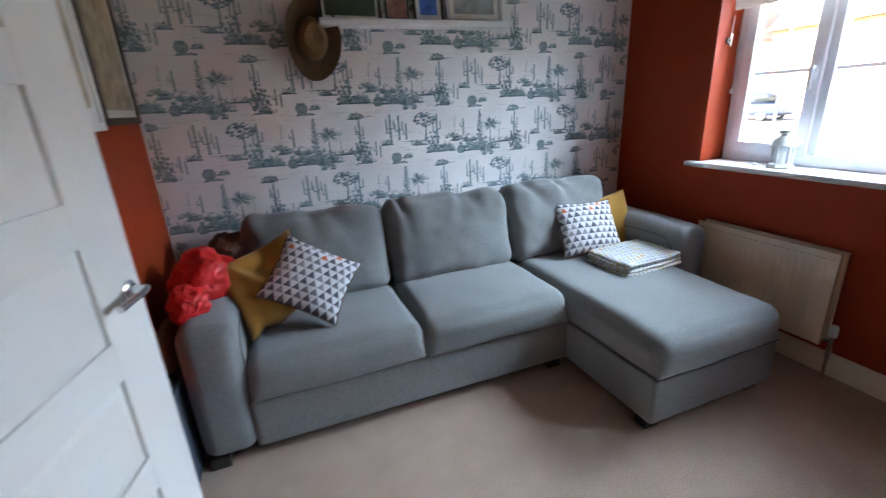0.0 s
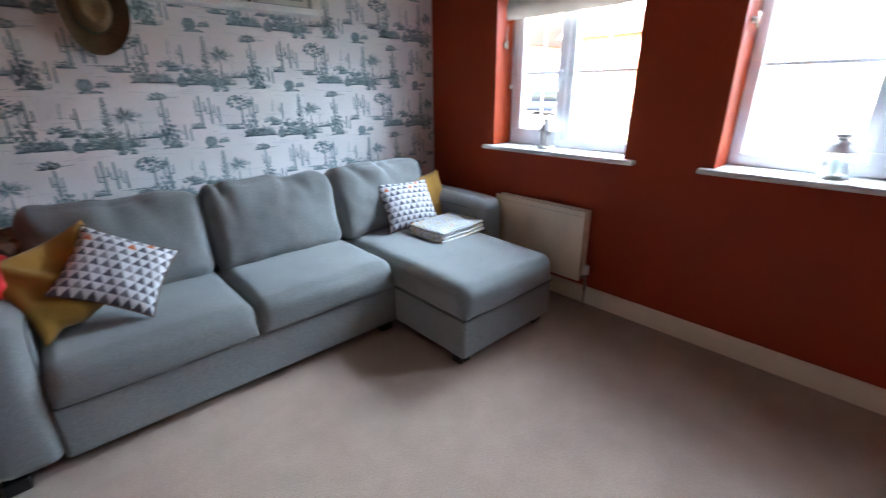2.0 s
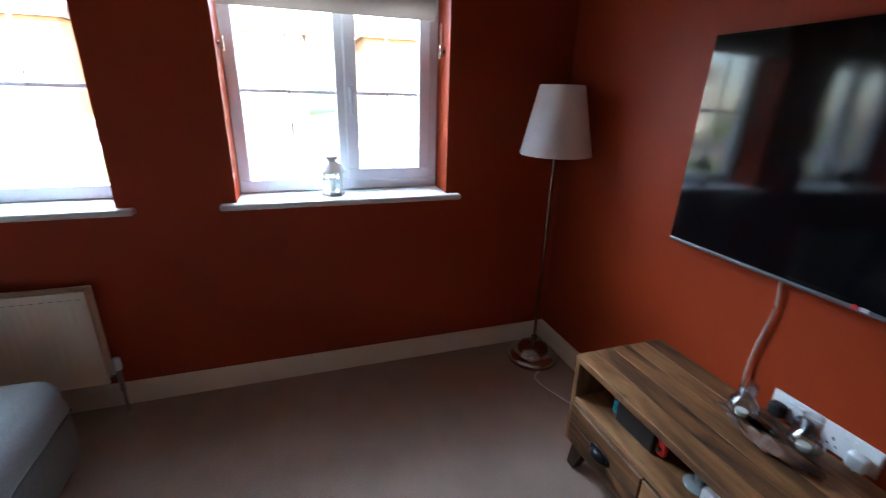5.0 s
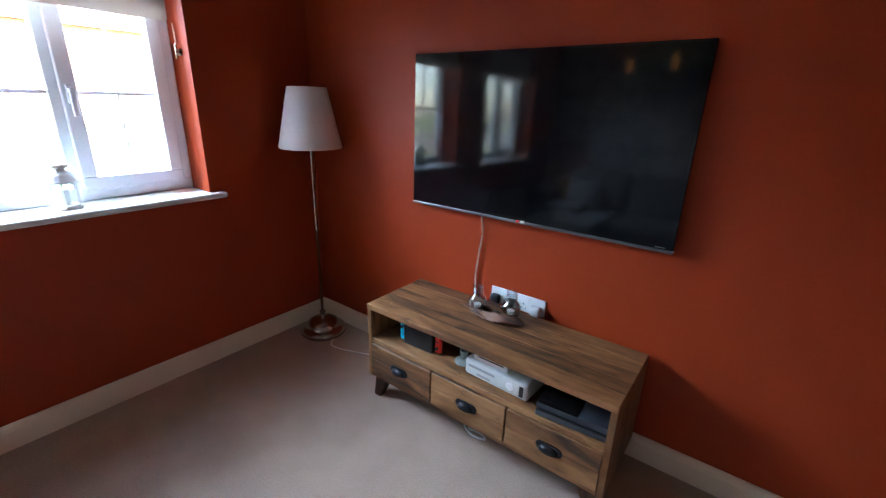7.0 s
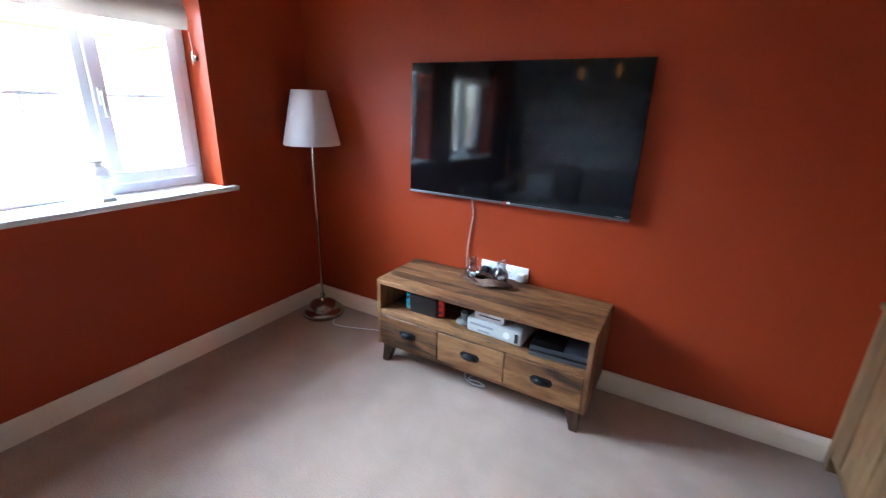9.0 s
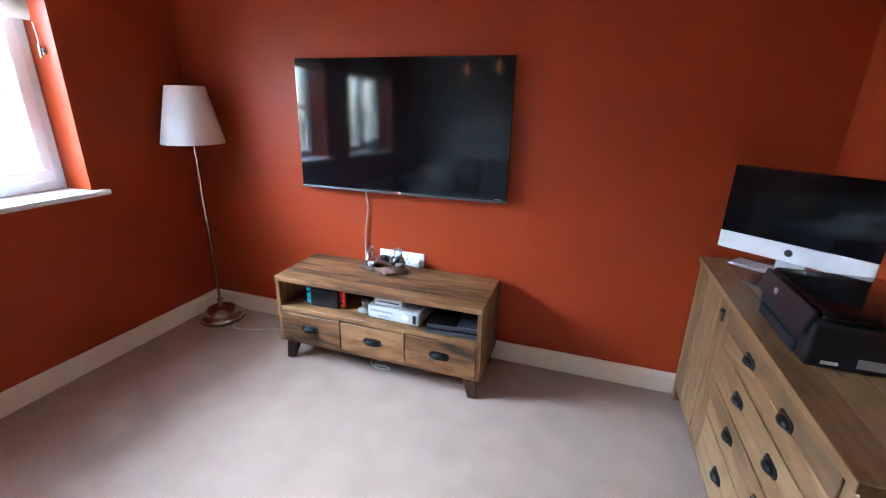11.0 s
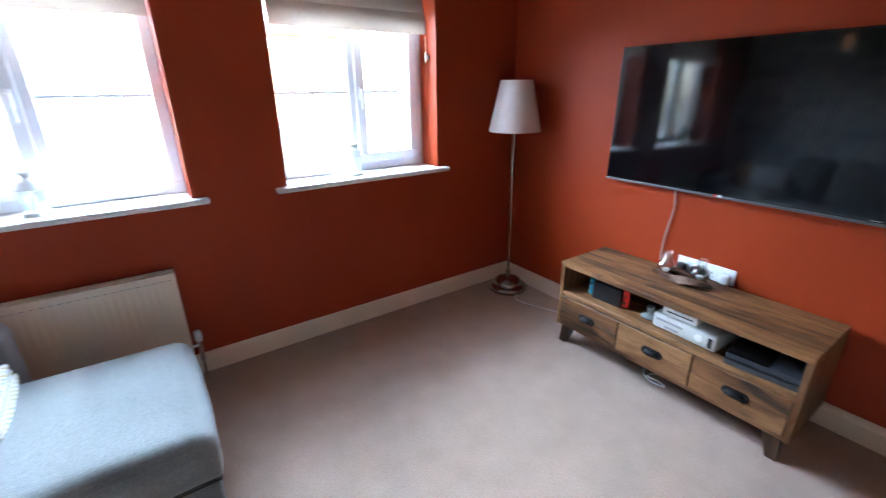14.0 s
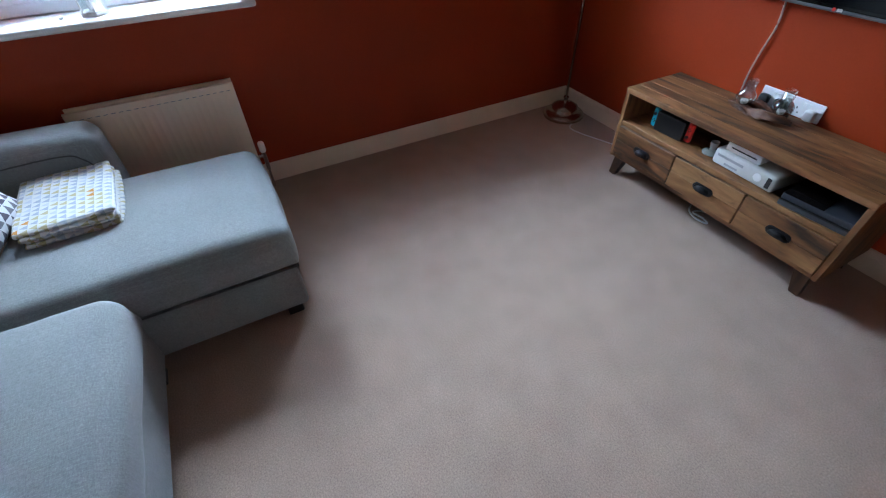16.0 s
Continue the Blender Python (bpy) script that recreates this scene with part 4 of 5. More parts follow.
for k in range(3):
    a = 2 * math.pi * k / 3
    tube(bm, [(0.015 * math.cos(a), 0.015 * math.sin(a), 1.32), (0.144 * math.cos(a), 0.144 * math.sin(a), 1.335)], 0.002, 6)
part("shade_holder", bm, NICKEL, lamp)
part("bulb", lathe(bmesh.new(), [(0, 1.33), (0.014, 1.33), (0.016, 1.36), (0.030, 1.40), (0.026, 1.43), (0, 1.445)], 16), WAX, lamp, smooth=True)
bm = tube(bmesh.new(), [(-0.03, 0.02, 1.20), (-0.031, 0.021, 1.115)], 0.0012, 6)
lathe(bm, [(0, 0), (0.004, 0.002), (0.004, 0.012), (0, 0.014)], 8, (-0.031, 0.021, 1.102))
part("pull_cord", bm, NICKEL, lamp)
cable = thing("lamp_flex", "thin white lamp flex lying on the carpet", "cable", (-0.35, 0.26, 0.0))
part("flex", tube(bmesh.new(), smooth_line([(0.0, -0.05, 0.004), (-0.05, 0.01, 0.004), (-0.14, 0.0, 0.004), (-0.25, -0.04, 0.004), (-0.38, -0.09, 0.004), (-0.55, -0.14, 0.004)], 6), 0.003, 6), WHITEP, cable)


# ---- television ----
tv = thing("television", "large flat black wall-mounted television, switched off", "television", (-1.522, 0.004, 0.968), (1.1, 0, 0))
TW, TH = 0.628, 0.722
part("wall_bracket", boxed(-0.2, 0.2, 0.001, 0.022, 0.2, 0.5), BLACKM, tv)
part("back_shell", boxed(-TW + 0.03, TW - 0.03, 0.018, 0.040, 0.05, TH - 0.03, 0.008, 2), BLACKM, tv)
part("bezel", boxed(-TW, TW, 0.036, 0.054, 0.012, TH, 0.003, 2), BLACKG, tv, "thin glossy black bezel")
part("screen", boxed(-TW + 0.009, TW - 0.009, 0.0535, 0.0548, 0.026, TH - 0.009), SCREEN, tv, "dark reflecting glass screen")
part("lower_trim", boxed(-TW, TW, 0.034, 0.057, 0.0, 0.012, 0.003, 2), DARKSILVER, tv, "grey metallic lower strip")
bm = lathe(bmesh.new(), [(0, 0), (0.0075, 0), (0.0075, 0.001), (0, 0.001)], 16)
bm.transform(pose(0.006, 0.0565, 0.010, -90, 0, 0))
part("badge", bm, NEONRED, tv, "small round red badge")
part("badge", boxed(-0.026, -0.006, 0.057, 0.0576, 0.005, 0.016), WHITEP, tv, "small pale badge bar")
part("marking", boxed(-0.60, -0.565, 0.0549, 0.0553, 0.017, 0.021), GREYP, tv, "tiny grey marking")
wire = thing("television_cable", "white cable hanging from the television to the sockets", "cable", (-1.29, 0.008, 0.5))
part("flex", tube(bmesh.new(), smooth_line([(-0.012, 0.022, 0.50), (-0.01, 0.004, 0.44), (-0.018, 0.004, 0.36), (-0.004, 0.004, 0.26), (0.008, 0.004, 0.15), (0.006, 0.006, 0.06), (0.0, 0.006, -0.10)], 6), 0.0045, 8), CABLEC, wire, smooth=True)

sock = thing("wall_sockets", "white plastic double socket plates with plugs", "socket", (-1.525, 0.0, 0.523))
for x in (-0.0735, 0.0735):
    pl = part("plate", boxed(x - 0.0725, x + 0.0725, 0.0005, 0.010, 0.0, 0.086, 0.004, 2), WHITEP, sock)
    for k in (-1, 1):
        part("rocker", boxed(x + k * 0.012 - 0.006, x + k * 0.012 + 0.006, 0.010, 0.0125, 0.058, 0.074, 0.002), WHITEP, pl)
        for dx, z0, z1 in ((0, 0.037, 0.047), (-0.011, 0.018, 0.024), (0.011, 0.018, 0.024)):
            part("slot", boxed(x + k * 0.038 + dx - 0.003, x + k * 0.038 + dx + 0.003, 0.0098, 0.0104, z0, z1), BLACK, pl)
for i, (x, m) in enumerate(((0.112, BLACK), (0.036, BLACK), (-0.108, WHITEP))):
    bm = boxed(x - 0.024, x + 0.024, 0.0105, 0.045, 0.008, 0.056, 0.010, 3)
    tube(bm, smooth_line([(x, 0.035, 0.012), (x, 0.04, -0.01), (x + 0.01, 0.03, -0.05)], 5), 0.0035, 6)
    part("plug", bm, m, sock, ("black mains plug", "black mains plug", "white mains plug")[i], True)


# ---- television stand ----
def cup_pull(parent, x, y, z, turn=0, s=1.0):
    """A black iron cup pull on an oblong plate, facing +y before it is turned about z."""
    bm = bmesh.new()
    rim = [(sx * 0.031 * s + 0.021 * s * math.cos(a), 0.021 * s * math.sin(a)) for sx, a0 in ((1, -90), (-1, 90)) for a in [radians(a0 + 22.5 * q) for q in range(9)]]
    loops = [[bm.verts.new((x0 * f, d, z0 * f)) for x0, z0 in rim] for f, d in ((1, 0.0), (1, 0.003), (0.95, 0.0045))]
    for p, q in zip(loops, loops[1:]):
        for i in range(len(rim)):
            bm.faces.new((p[i], p[(i + 1) % len(rim)], q[(i + 1) % len(rim)], q[i]))
    bm.faces.new(loops[0])
    bm.faces.new(loops[2])
    n, k = 14, 7
    rings = []
    for j in range(k + 1):
        b = math.pi / 2 * j / k
        rings.append([bm.verts.new((0.038 * s * math.cos(math.pi * i / n) * math.cos(b * 0.94), 0.004 + 0.020 * s * math.sin(math.pi * i / n) * (math.cos(b * 0.94)) + 0.001, -0.009 * s + 0.024 * s * math.sin(b))) for i in range(n + 1)])
    for a, b in zip(rings, rings[1:]):
        for i in range(n):
            bm.faces.new((a[i], a[i + 1], b[i + 1], b[i]))
    ends = [(-0.041 * s, 0.0), (0.041 * s, 0.0)]
    for ex, ez in ends:
        r = bmesh.ops.create_icosphere(bm, subdivisions=1, radius=0.004 * s)
        for v in r["verts"]:
            v.co += Vector((ex, 0.005, ez))
    bm.transform(pose(x, y, z, 0, 0, turn))
    return part("handle", bm, IRON, parent, "black iron cup pull", 50)


stand = thing("tv_stand", "rustic mango-wood television stand with three drawers", "tv stand", (-1.535, 0.235, 0))
hx, hy = 0.605, 0.205
for k in range(5):
    y0 = -hy + 2 * hy * k / 5
    part("top_board", boxed(-hx, hx, y0 + 0.0006, y0 + 2 * hy / 5 - 0.0006 + (0.004 if k == 4 else 0), 0.500, 0.529 - 0.0006 * (k % 2), 0.0035 if k == 4 else 0.0015, 2), WOODX, stand)
for s in (-1, 1):
    x0, x1 = sorted((s * hx, s * (hx - 0.024)))
    part("side_panel", boxed(x0, x1, -hy, hy, 0.118, 0.4995, 0.002), WOODS, stand)
part("back_panel", boxed(-hx + 0.024, hx - 0.024, -hy, -hy + 0.012, 0.13, 0.4995), WOODX, stand)
for k in range(2):
    part("shelf_board", boxed(-hx + 0.0245, hx - 0.0245, -hy + 0.013 + k * 0.197, -hy + 0.209 + k * 0.199, 0.318, 0.345, 0.002), WOODX, stand)
part("bottom_rail", boxed(-hx + 0.0245, hx - 0.0245, -hy + 0.012, hy - 0.004, 0.118, 0.142, 0.002), WOODX, stand)
part("apron_rail", boxed(-hx + 0.10, hx - 0.10, hy - 0.060, hy - 0.035, 0.096, 0.1175, 0.002), LEGWOOD, stand, "dark rail between the legs")
for i, x in enumerate((0.389, 0.0, -0.389)):
    d = part("drawer", boxed(x - 0.191, x + 0.191, hy - 0.30, hy + 0.001, 0.147, 0.313, 0.003), WOODX, stand)
    for k in range(2):
        part("front_board", boxed(x - 0.191, x + 0.191, hy + 0.001, hy + 0.008, 0.147 + 0.083 * k, 0.2295 + 0.0835 * k, 0.0015), WOODX, d)
    cup_pull(d, x + (0.0, -0.005, 0.0)[i], hy + 0.008, 0.231, 0, 1.06)
for sx in (-1, 1):
    for sy in (-1, 1):
        bm = bmesh.new()
        a = [(sx * (hx - 0.03), sy * (hy - 0.02)), (sx * (hx - 0.10), sy * (hy - 0.02)), (sx * (hx - 0.10), sy * (hy - 0.075)), (sx * (hx - 0.03), sy * (hy - 0.075))]
        b = [(sx * (hx - 0.022), sy * (hy - 0.012)), (sx * (hx - 0.062), sy * (hy - 0.012)), (sx * (hx - 0.062), sy * (hy - 0.048)), (sx * (hx - 0.022), sy * (hy - 0.048))]
        va = [bm.verts.new((*p, 0.1185)) for p in a]
        vb = [bm.verts.new((*p, 0.0)) for p in b]
        for i in range(4):
            bm.faces.new((va[i], va[(i + 1) % 4], vb[(i + 1) % 4], vb[i]))
        bm.faces.new(va)
        bm.faces.new(vb)
        part("leg", bm, LEGWOOD, stand, "dark tapered splayed wooden leg")

SH = 0.3455
switch = thing("games_console", "handheld games console docked, cyan and red controllers", "games console", (-1.197, 0.345, SH), (0, 0, 2))
part("dock", boxed(-0.087, 0.087, -0.025, 0.027, 0, 0.104, 0.006, 2), BLACK, switch)
for s, m, l in ((1, CYAN, "cyan controller grip"), (-1, NEONRED, "red controller grip")):
    bm = softbox((0.036, 0.024, 0.104), 0.011, n=4)
    bm.transform(pose(s * 0.106, 0.0, 0.056))
    g = part("controller", bm, m, switch, l, True)
    st = lathe(bmesh.new(), [(0, 0), (0.008, 0), (0.006, 0.004), (0.0085, 0.008), (0, 0.009)], 14)
    st.transform(pose(s * 0.106, 0.012, 0.056 + 0.022 * s, -90, 0, 0))
    part("thumbstick", st, BLACK, g, "black thumbstick", True)
    for k in range(4):
        a = math.pi / 2 * k
        bt = lathe(bmesh.new(), [(0, 0), (0.0032, 0), (0.0032, 0.002), (0, 0.0022)], 8)
        bt.transform(pose(s * 0.106 + 0.0075 * math.cos(a), 0.0115, 0.056 - 0.016 * s + 0.0075 * math.sin(a), -90, 0, 0))
        part("button", bt, BLACK, g, "small black button")

xbox = thing("games_console", "white games console lying flat on the shelf", "games console", (-1.645, 0.268, SH), (0, 0, -3))
part("case", boxed(-0.155, 0.155, -0.125, 0.125, 0, 0.078, 0.012, 3), CONSOLEW, xbox, smooth=True)
part("disc_tray", boxed(0.0, 0.135, 0.125, 0.1275, 0.044, 0.056, 0.001), GREYP, xbox, "silver disc tray")
part("port_door", boxed(0.02, 0.09, 0.125, 0.1268, 0.016, 0.026, 0.001), GREYP, xbox)
bm = lathe(bmesh.new(), [(0, 0), (0.019, 0), (0.019, 0.003), (0.016, 0.004), (0, 0.004)], 20)
bm.transform(pose(-0.075, 0.124, 0.04, -90, 0, 0))
part("power_button", bm, WHITEP, xbox, smooth=True)
part("side_port", boxed(-0.138, -0.118, 0.1245, 0.1268, 0.014, 0.064, 0.001), BLACK, xbox, "black port strip")
xbox2 = thing("games_console", "slim white game box stacked on the larger console", "games console", (-1.605, 0.27, SH + 0.0785), (0, 0, -1))
part("case", boxed(-0.085, 0.085, -0.10, 0.105, 0, 0.044, 0.006, 2), WHITEP, xbox2)
part("slot", boxed(-0.065, 0.06, 0.105, 0.1062, 0.019, 0.025), BLACK, xbox2, "dark disc slot")
ps = thing("games_console", "black slanted games console on the shelf", "games console", (-1.975, 0.30, SH), (0, 0, 4))
part("lower_case", boxed(-0.137, 0.137, -0.14, 0.128, 0.0, 0.024, 0.003), CONSOLED, ps)
part("upper_case", boxed(-0.137, 0.137, -0.14, 0.118, 0.027, 0.053, 0.003), CONSOLED, ps)
part("gloss_panel", boxed(-0.02, 0.136, -0.138, 0.1185, 0.0528, 0.0545), BLACKG, ps, "glossy black top panel")
part("front_strip", boxed(-0.135, 0.135, 0.118, 0.1285, 0.0242, 0.0268), BLACK, ps)
jar = thing("glass_candlestick", "pale glass candlestick with round foot on the shelf", "candlestick", (-1.435, 0.32, SH))
part("bowl", lathe(bmesh.new(), [(0, 0.0), (0.042, 0.0), (0.044, 0.005), (0.038, 0.012), (0.016, 0.018), (0.013, 0.026), (0.017, 0.036), (0.022, 0.062), (0.019, 0.063), (0.013, 0.04), (0.0, 0.037)], 24), PALEGLASS, jar, smooth=True)
cab = thing("tangled_cable", "loose pale cable tangled under the television stand", "cable", (-1.53, 0.375, 0))
part("flex", tube(bmesh.new(), smooth_line([(0.09, -0.09, 0.005), (0.06, -0.04, 0.005), (0.0, -0.015, 0.005), (-0.06, -0.03, 0.005), (-0.02, -0.045, 0.008), (0.04, -0.04, 0.010), (0.02, -0.10, 0.006), (-0.10, -0.14, 0.005)], 7), 0.0048, 6), WHITEP, cab, smooth=True)

drift = thing("driftwood_candle_holder", "dark driftwood candle holder with two bulb-shaped glass vases", "candle holder", (-1.485, 0.155, 0.529), (0, 0, 6))
for q, (y0, z0, rad, ln, ph) in enumerate(((0.030, 0.020, 0.022, 0.150, 0.0), (-0.016, 0.021, 0.024, 0.142, 1.9), (0.010, 0.013, 0.017, 0.120, 3.6), (-0.046, 0.016, 0.016, 0.085, 5.0))):
    bm = bmesh.new()
    n, k = 12, 30
    rings = []
    for i in range(k):
        t = i / (k - 1)
        x = (t - 0.5) * 2 * ln + 0.012 * math.sin(ph)
        env = 0.18 + 0.82 * math.sin(math.pi * min(max(t, 0.02), 0.98)) ** 0.5
        cy, cz = y0 + 0.017 * math.sin(5.2 * t + ph), z0 + 0.008 * math.sin(7 * t + 2 * ph)
        ring = []
        for j in range(n):
            a = 2 * math.pi * j / n + 2.2 * t
            w = rad * env * (1 + 0.30 * math.cos(3 * a + 4 * t + ph) + 0.35 * noise.noise(Vector((t * 8 + ph, math.cos(a) * 1.6, math.sin(a) * 1.6))))
            ring.append(bm.verts.new((x, cy + w * math.cos(a), max(0.0, cz + w * 0.85 * math.sin(a)))))
        rings.append(ring)
    for a, b in zip(rings, rings[1:]):
        for j in range(n):
            bm.faces.new((a[j], a[(j + 1) % n], b[(j + 1) % n], b[j]))
    bm.faces.new(rings[0])
    bm.faces.new(rings[-1])
    part("driftwood", bm, DRIFT, drift, smooth=60)
outer = [(0.017, 0.0), (0.031, 0.008), (0.040, 0.022), (0.041, 0.034), (0.034, 0.050), (0.024, 0.060), (0.0205, 0.066), (0.023, 0.071), (0.0205, 0.076), (0.023, 0.081),
         (0.0205, 0.086), (0.023, 0.091), (0.0205, 0.096), (0.0235, 0.106)]
bulb = [(0, 0.0)] + outer + [(r - 0.0014, z + 0.0012) for r, z in outer[::-1]] + [(0, 0.0014)]
for x, y in ((0.085, 0.012), (-0.075, -0.01)):
    v = part("vase", lathe(bmesh.new(), [(r * 1.08, z * 1.08) for r, z in bulb], 28, (x, y, 0.030)), CLEAR, drift, "clear light-bulb shaped glass", True)
    part("tealight", lathe(bmesh.new(), [(0, 0.0335), (0.014, 0.0335), (0.017, 0.042), (0.017, 0.050), (0, 0.050)], 16, (x, y, 0)), WAX, v, "white tealight")


# ---- chest of drawers ----
CX, CY0, CY1, CZ = -3.108, 0.022, 1.405, 0.795
chest = thing("sideboard", "rustic wooden sideboard with doors, drawers and black handles", "sideboard", ((WEST_X + CX) / 2, (CY0 + CY1) / 2, 0))
ox, oy = (WEST_X + CX) / 2, (CY0 + CY1) / 2
xf, xb = CX - ox, WEST_X + 0.02 - ox


def C(name, x0, x1, y0, y1, z0, z1, m, parent=None, bev=0.002):
    return part(name, boxed(x0, x1, y0 - oy, y1 - oy, z0, z1, bev), m, parent or chest)


for k in range(4):
    d = (xf + 0.012 - xb) / 4
    C("top_board", xb + k * d + 0.0005, xb + (k + 1) * d - 0.0005, CY0, CY1, CZ - 0.028, CZ, WOODY)
C("side_panel", xb, xf - 0.02, CY0 + 0.004, CY0 + 0.028, 0.09, CZ - 0.0285, WOODZ)
C("side_panel", xb, xf - 0.02, CY1 - 0.028, CY1 - 0.004, 0.09, CZ - 0.0285, WOODZ)
C("carcass", xb, xf - 0.025, CY0 + 0.0285, CY1 - 0.0285, 0.09, CZ - 0.03, WOODY)
C("plinth_rail", xf - 0.04, xf - 0.004, CY0 + 0.004, CY1 - 0.004, 0.07, 0.10, WOODY)
C("corner_post", xf - 0.045, xf, CY0 + 0.004, CY0 + 0.05, 0.0, CZ - 0.0285, WOODZ)
C("corner_post", xf - 0.045, xf, CY1 - 0.05, CY1 - 0.004, 0.0, CZ - 0.0285, WOODZ)
for y in (CY0 + 0.004, CY1 - 0.05):
    C("leg", xb, xb + 0.045, y, y + 0.046, 0.0, 0.0895, WOODZ)
cd = C("cupboard_door", xf - 0.025, xf - 0.006, CY0 + 0.053, 0.530, 0.105, CZ - 0.036, WOODZ)
for k in range(4):
    y0 = CY0 + 0.055 + k * 0.1135
    C("door_plank", xf - 0.006, xf + 0.002 - 0.003 * (k % 2), y0, y0 + 0.112, 0.107, CZ - 0.038, WOODZ, cd)
bm = boxed(-0.016, 0.016, 0, 0.006, -0.022, 0.022, 0.003)
lathe(bm, [(0, 0), (0.007, 0), (0.006, 0.012), (0.014, 0.018), (0.012, 0.026), (0, 0.028)], 12)
bm.transform(pose(xf + 0.002, 0.478 - oy, 0.698, 0, 0, -90))
part("knob", bm, IRON, cd, "black iron knob")
C("divider", xf - 0.03, xf, 0.534, 0.572, 0.10, CZ - 0.0285, WOODZ)
rows = [(0.612, 0.762), (0.464, 0.606), (0.316, 0.458), (0.108, 0.310)]
for i, (z0, z1) in enumerate(rows):
    dr = C("drawer", xf - 0.025, xf - 0.004, 0.576, 1.352, z0, z1, WOODY)
    C("front_board", xf - 0.004, xf + 0.004, 0.576, 1.352, z0, (z0 + z1) / 2 - 0.0005, WOODY, dr)
    C("front_board", xf - 0.004, xf + 0.004, 0.576, 1.352, (z0 + z1) / 2 + 0.0005, z1, WOODY, dr)
    for y in (0.815, 1.105):
        cup_pull(dr, xf + 0.004, y - oy, (z0 + z1) / 2 + 0.012, -90, 0.82)

# computer with its keyboard
imac = thing("desktop_computer", "all-in-one computer with dark screen and silver chin", "computer", (-3.325, 0.315, CZ), (0, 0, -37.3))
# local x runs along the screen, local +y faces the room
W2h = 0.256
m = pose(0, 0, 0.268, 0.5, 0, 0)
bm = boxed(-W2h, W2h, -0.006, 0.004, -0.095, 0.185, 0.003, 2)
bm.transform(m)
part("screen", bm, SCREEN, imac, "dark glossy glass screen")
bm = boxed(-W2h, W2h, -0.006, 0.004, -0.168, -0.0955, 0.003, 2)
bm.transform(m)
chin = part("chin", bm, WHITEP, imac, "pale silver chin below the screen")
bm = lathe(bmesh.new(), [(0, 0), (0.014, 0), (0.014, 0.0006), (0, 0.0006)], 16)
bm.transform(m @ pose(0, 0.0042, -0.131, -90, 0, 0))
part("badge", bm, BLACK, chin, "dark round badge")
bm = softbox((2 * W2h - 0.02, 0.040, 0.34), 0.018, n=6)
bm.transform(m @ pose(0, -0.0275, 0.008))
part("back_shell", bm, SILVER, imac, smooth=True)
bm = boxed(-0.10, 0.10, -0.05, 0.10, 0, 0.006, 0.002)
part("foot_plate", bm, SILVER, imac)
bm = boxed(-0.05, 0.05, -0.062, -0.050, 0.0, 0.26, 0.003)
part("neck", bm, SILVER, imac)
kb = thing("keyboard", "slim white computer keyboard below the screen", "keyboard", (-3.34, 0.135, CZ), (0, 0, -37.3))
part("tray", boxed(-0.14, 0.14, -0.055, 0.055, 0, 0.008, 0.003, 2), SILVER, kb)
first_key = None
for r in range(5):
    for c in range(14):
        if first_key is None:
            first_key = part("key", boxed(-0.133, -0.1165, -0.048, -0.0315, 0.008, 0.011, 0.001), WHITEP, kb)
            continue
        k = new("key", first_key.data)
        k.parent = kb
        k.location = (c * 0.0191, r * 0.0197, 0)

# printer: its front faces the room (+x)
pr = thing("printer", "black multifunction printer on the sideboard", "printer", (-3.31, 0.78, CZ))
part("body", boxed(-0.165, 0.150, -0.175, 0.190, 0.0, 0.135, 0.014, 3), BLACK, pr, smooth=True)
part("scanner_lid", boxed(-0.165, 0.135, -0.175, 0.190, 0.138, 0.168, 0.012, 3), BLACKG, pr, smooth=True)
bm = boxed(-0.004, 0.010, -0.165, 0.18, -0.03, 0.045, 0.004, 2)
bm.transform(pose(0.155, 0, 0.118, 0, -14, 0))
pan = part("control_panel", bm, BLACK, pr, "slanted glossy control panel")
bm = boxed(0.010, 0.0108, -0.05, -0.025, 0.0, 0.016)
bm.transform(pose(0.155, 0, 0.118, 0, -14, 0))
part("display", bm, GREYP, pan, "small pale display")
part("paper_tray", boxed(0.150, 0.160, -0.13, 0.14, 0.012, 0.052, 0.004), BLACKM, pr)
part("rear_label", boxed(-0.10, 0.03, 0.1902, 0.1912, 0.018, 0.045), GREYP, pr, "grey label strip")
part("rear_label", boxed(0.07, 0.11, 0.1902, 0.1912, 0.016, 0.026), WHITEP, pr, "small pale label")
paper = thing("paper_sheet", "white paper standing in the printer's rear feed", "paper", (-3.450, 0.84, CZ + 0.168))
bm = bmesh.new()
g = []
for i in range(9):
    t = i / 8
    x = -0.02 - 0.02 * t + 0.02 * t * t
    for s in (0, 0.0006):
        g.append([bm.verts.new((x + s, y, 0.0 + 0.22 * t)) for y in (-0.105, 0.105)])
for i in range(8):
    a, b, c, d = g[2 * i], g[2 * i + 1], g[2 * i + 2], g[2 * i + 3]
    bm.faces.new((a[0], a[1], c[1], c[0]))
    bm.faces.new((b[0], d[0], d[1], b[1]))
    bm.faces.new((a[0], c[0], d[0], b[0]))
    bm.faces.new((a[1], b[1], d[1], c[1]))
bm.faces.new((g[0][0], g[1][0], g[1][1], g[0][1]))
bm.faces.new((g[16][0], g[16][1], g[17][1], g[17][0]))
part("sheet", bm, MOUNT, paper, smooth=True)


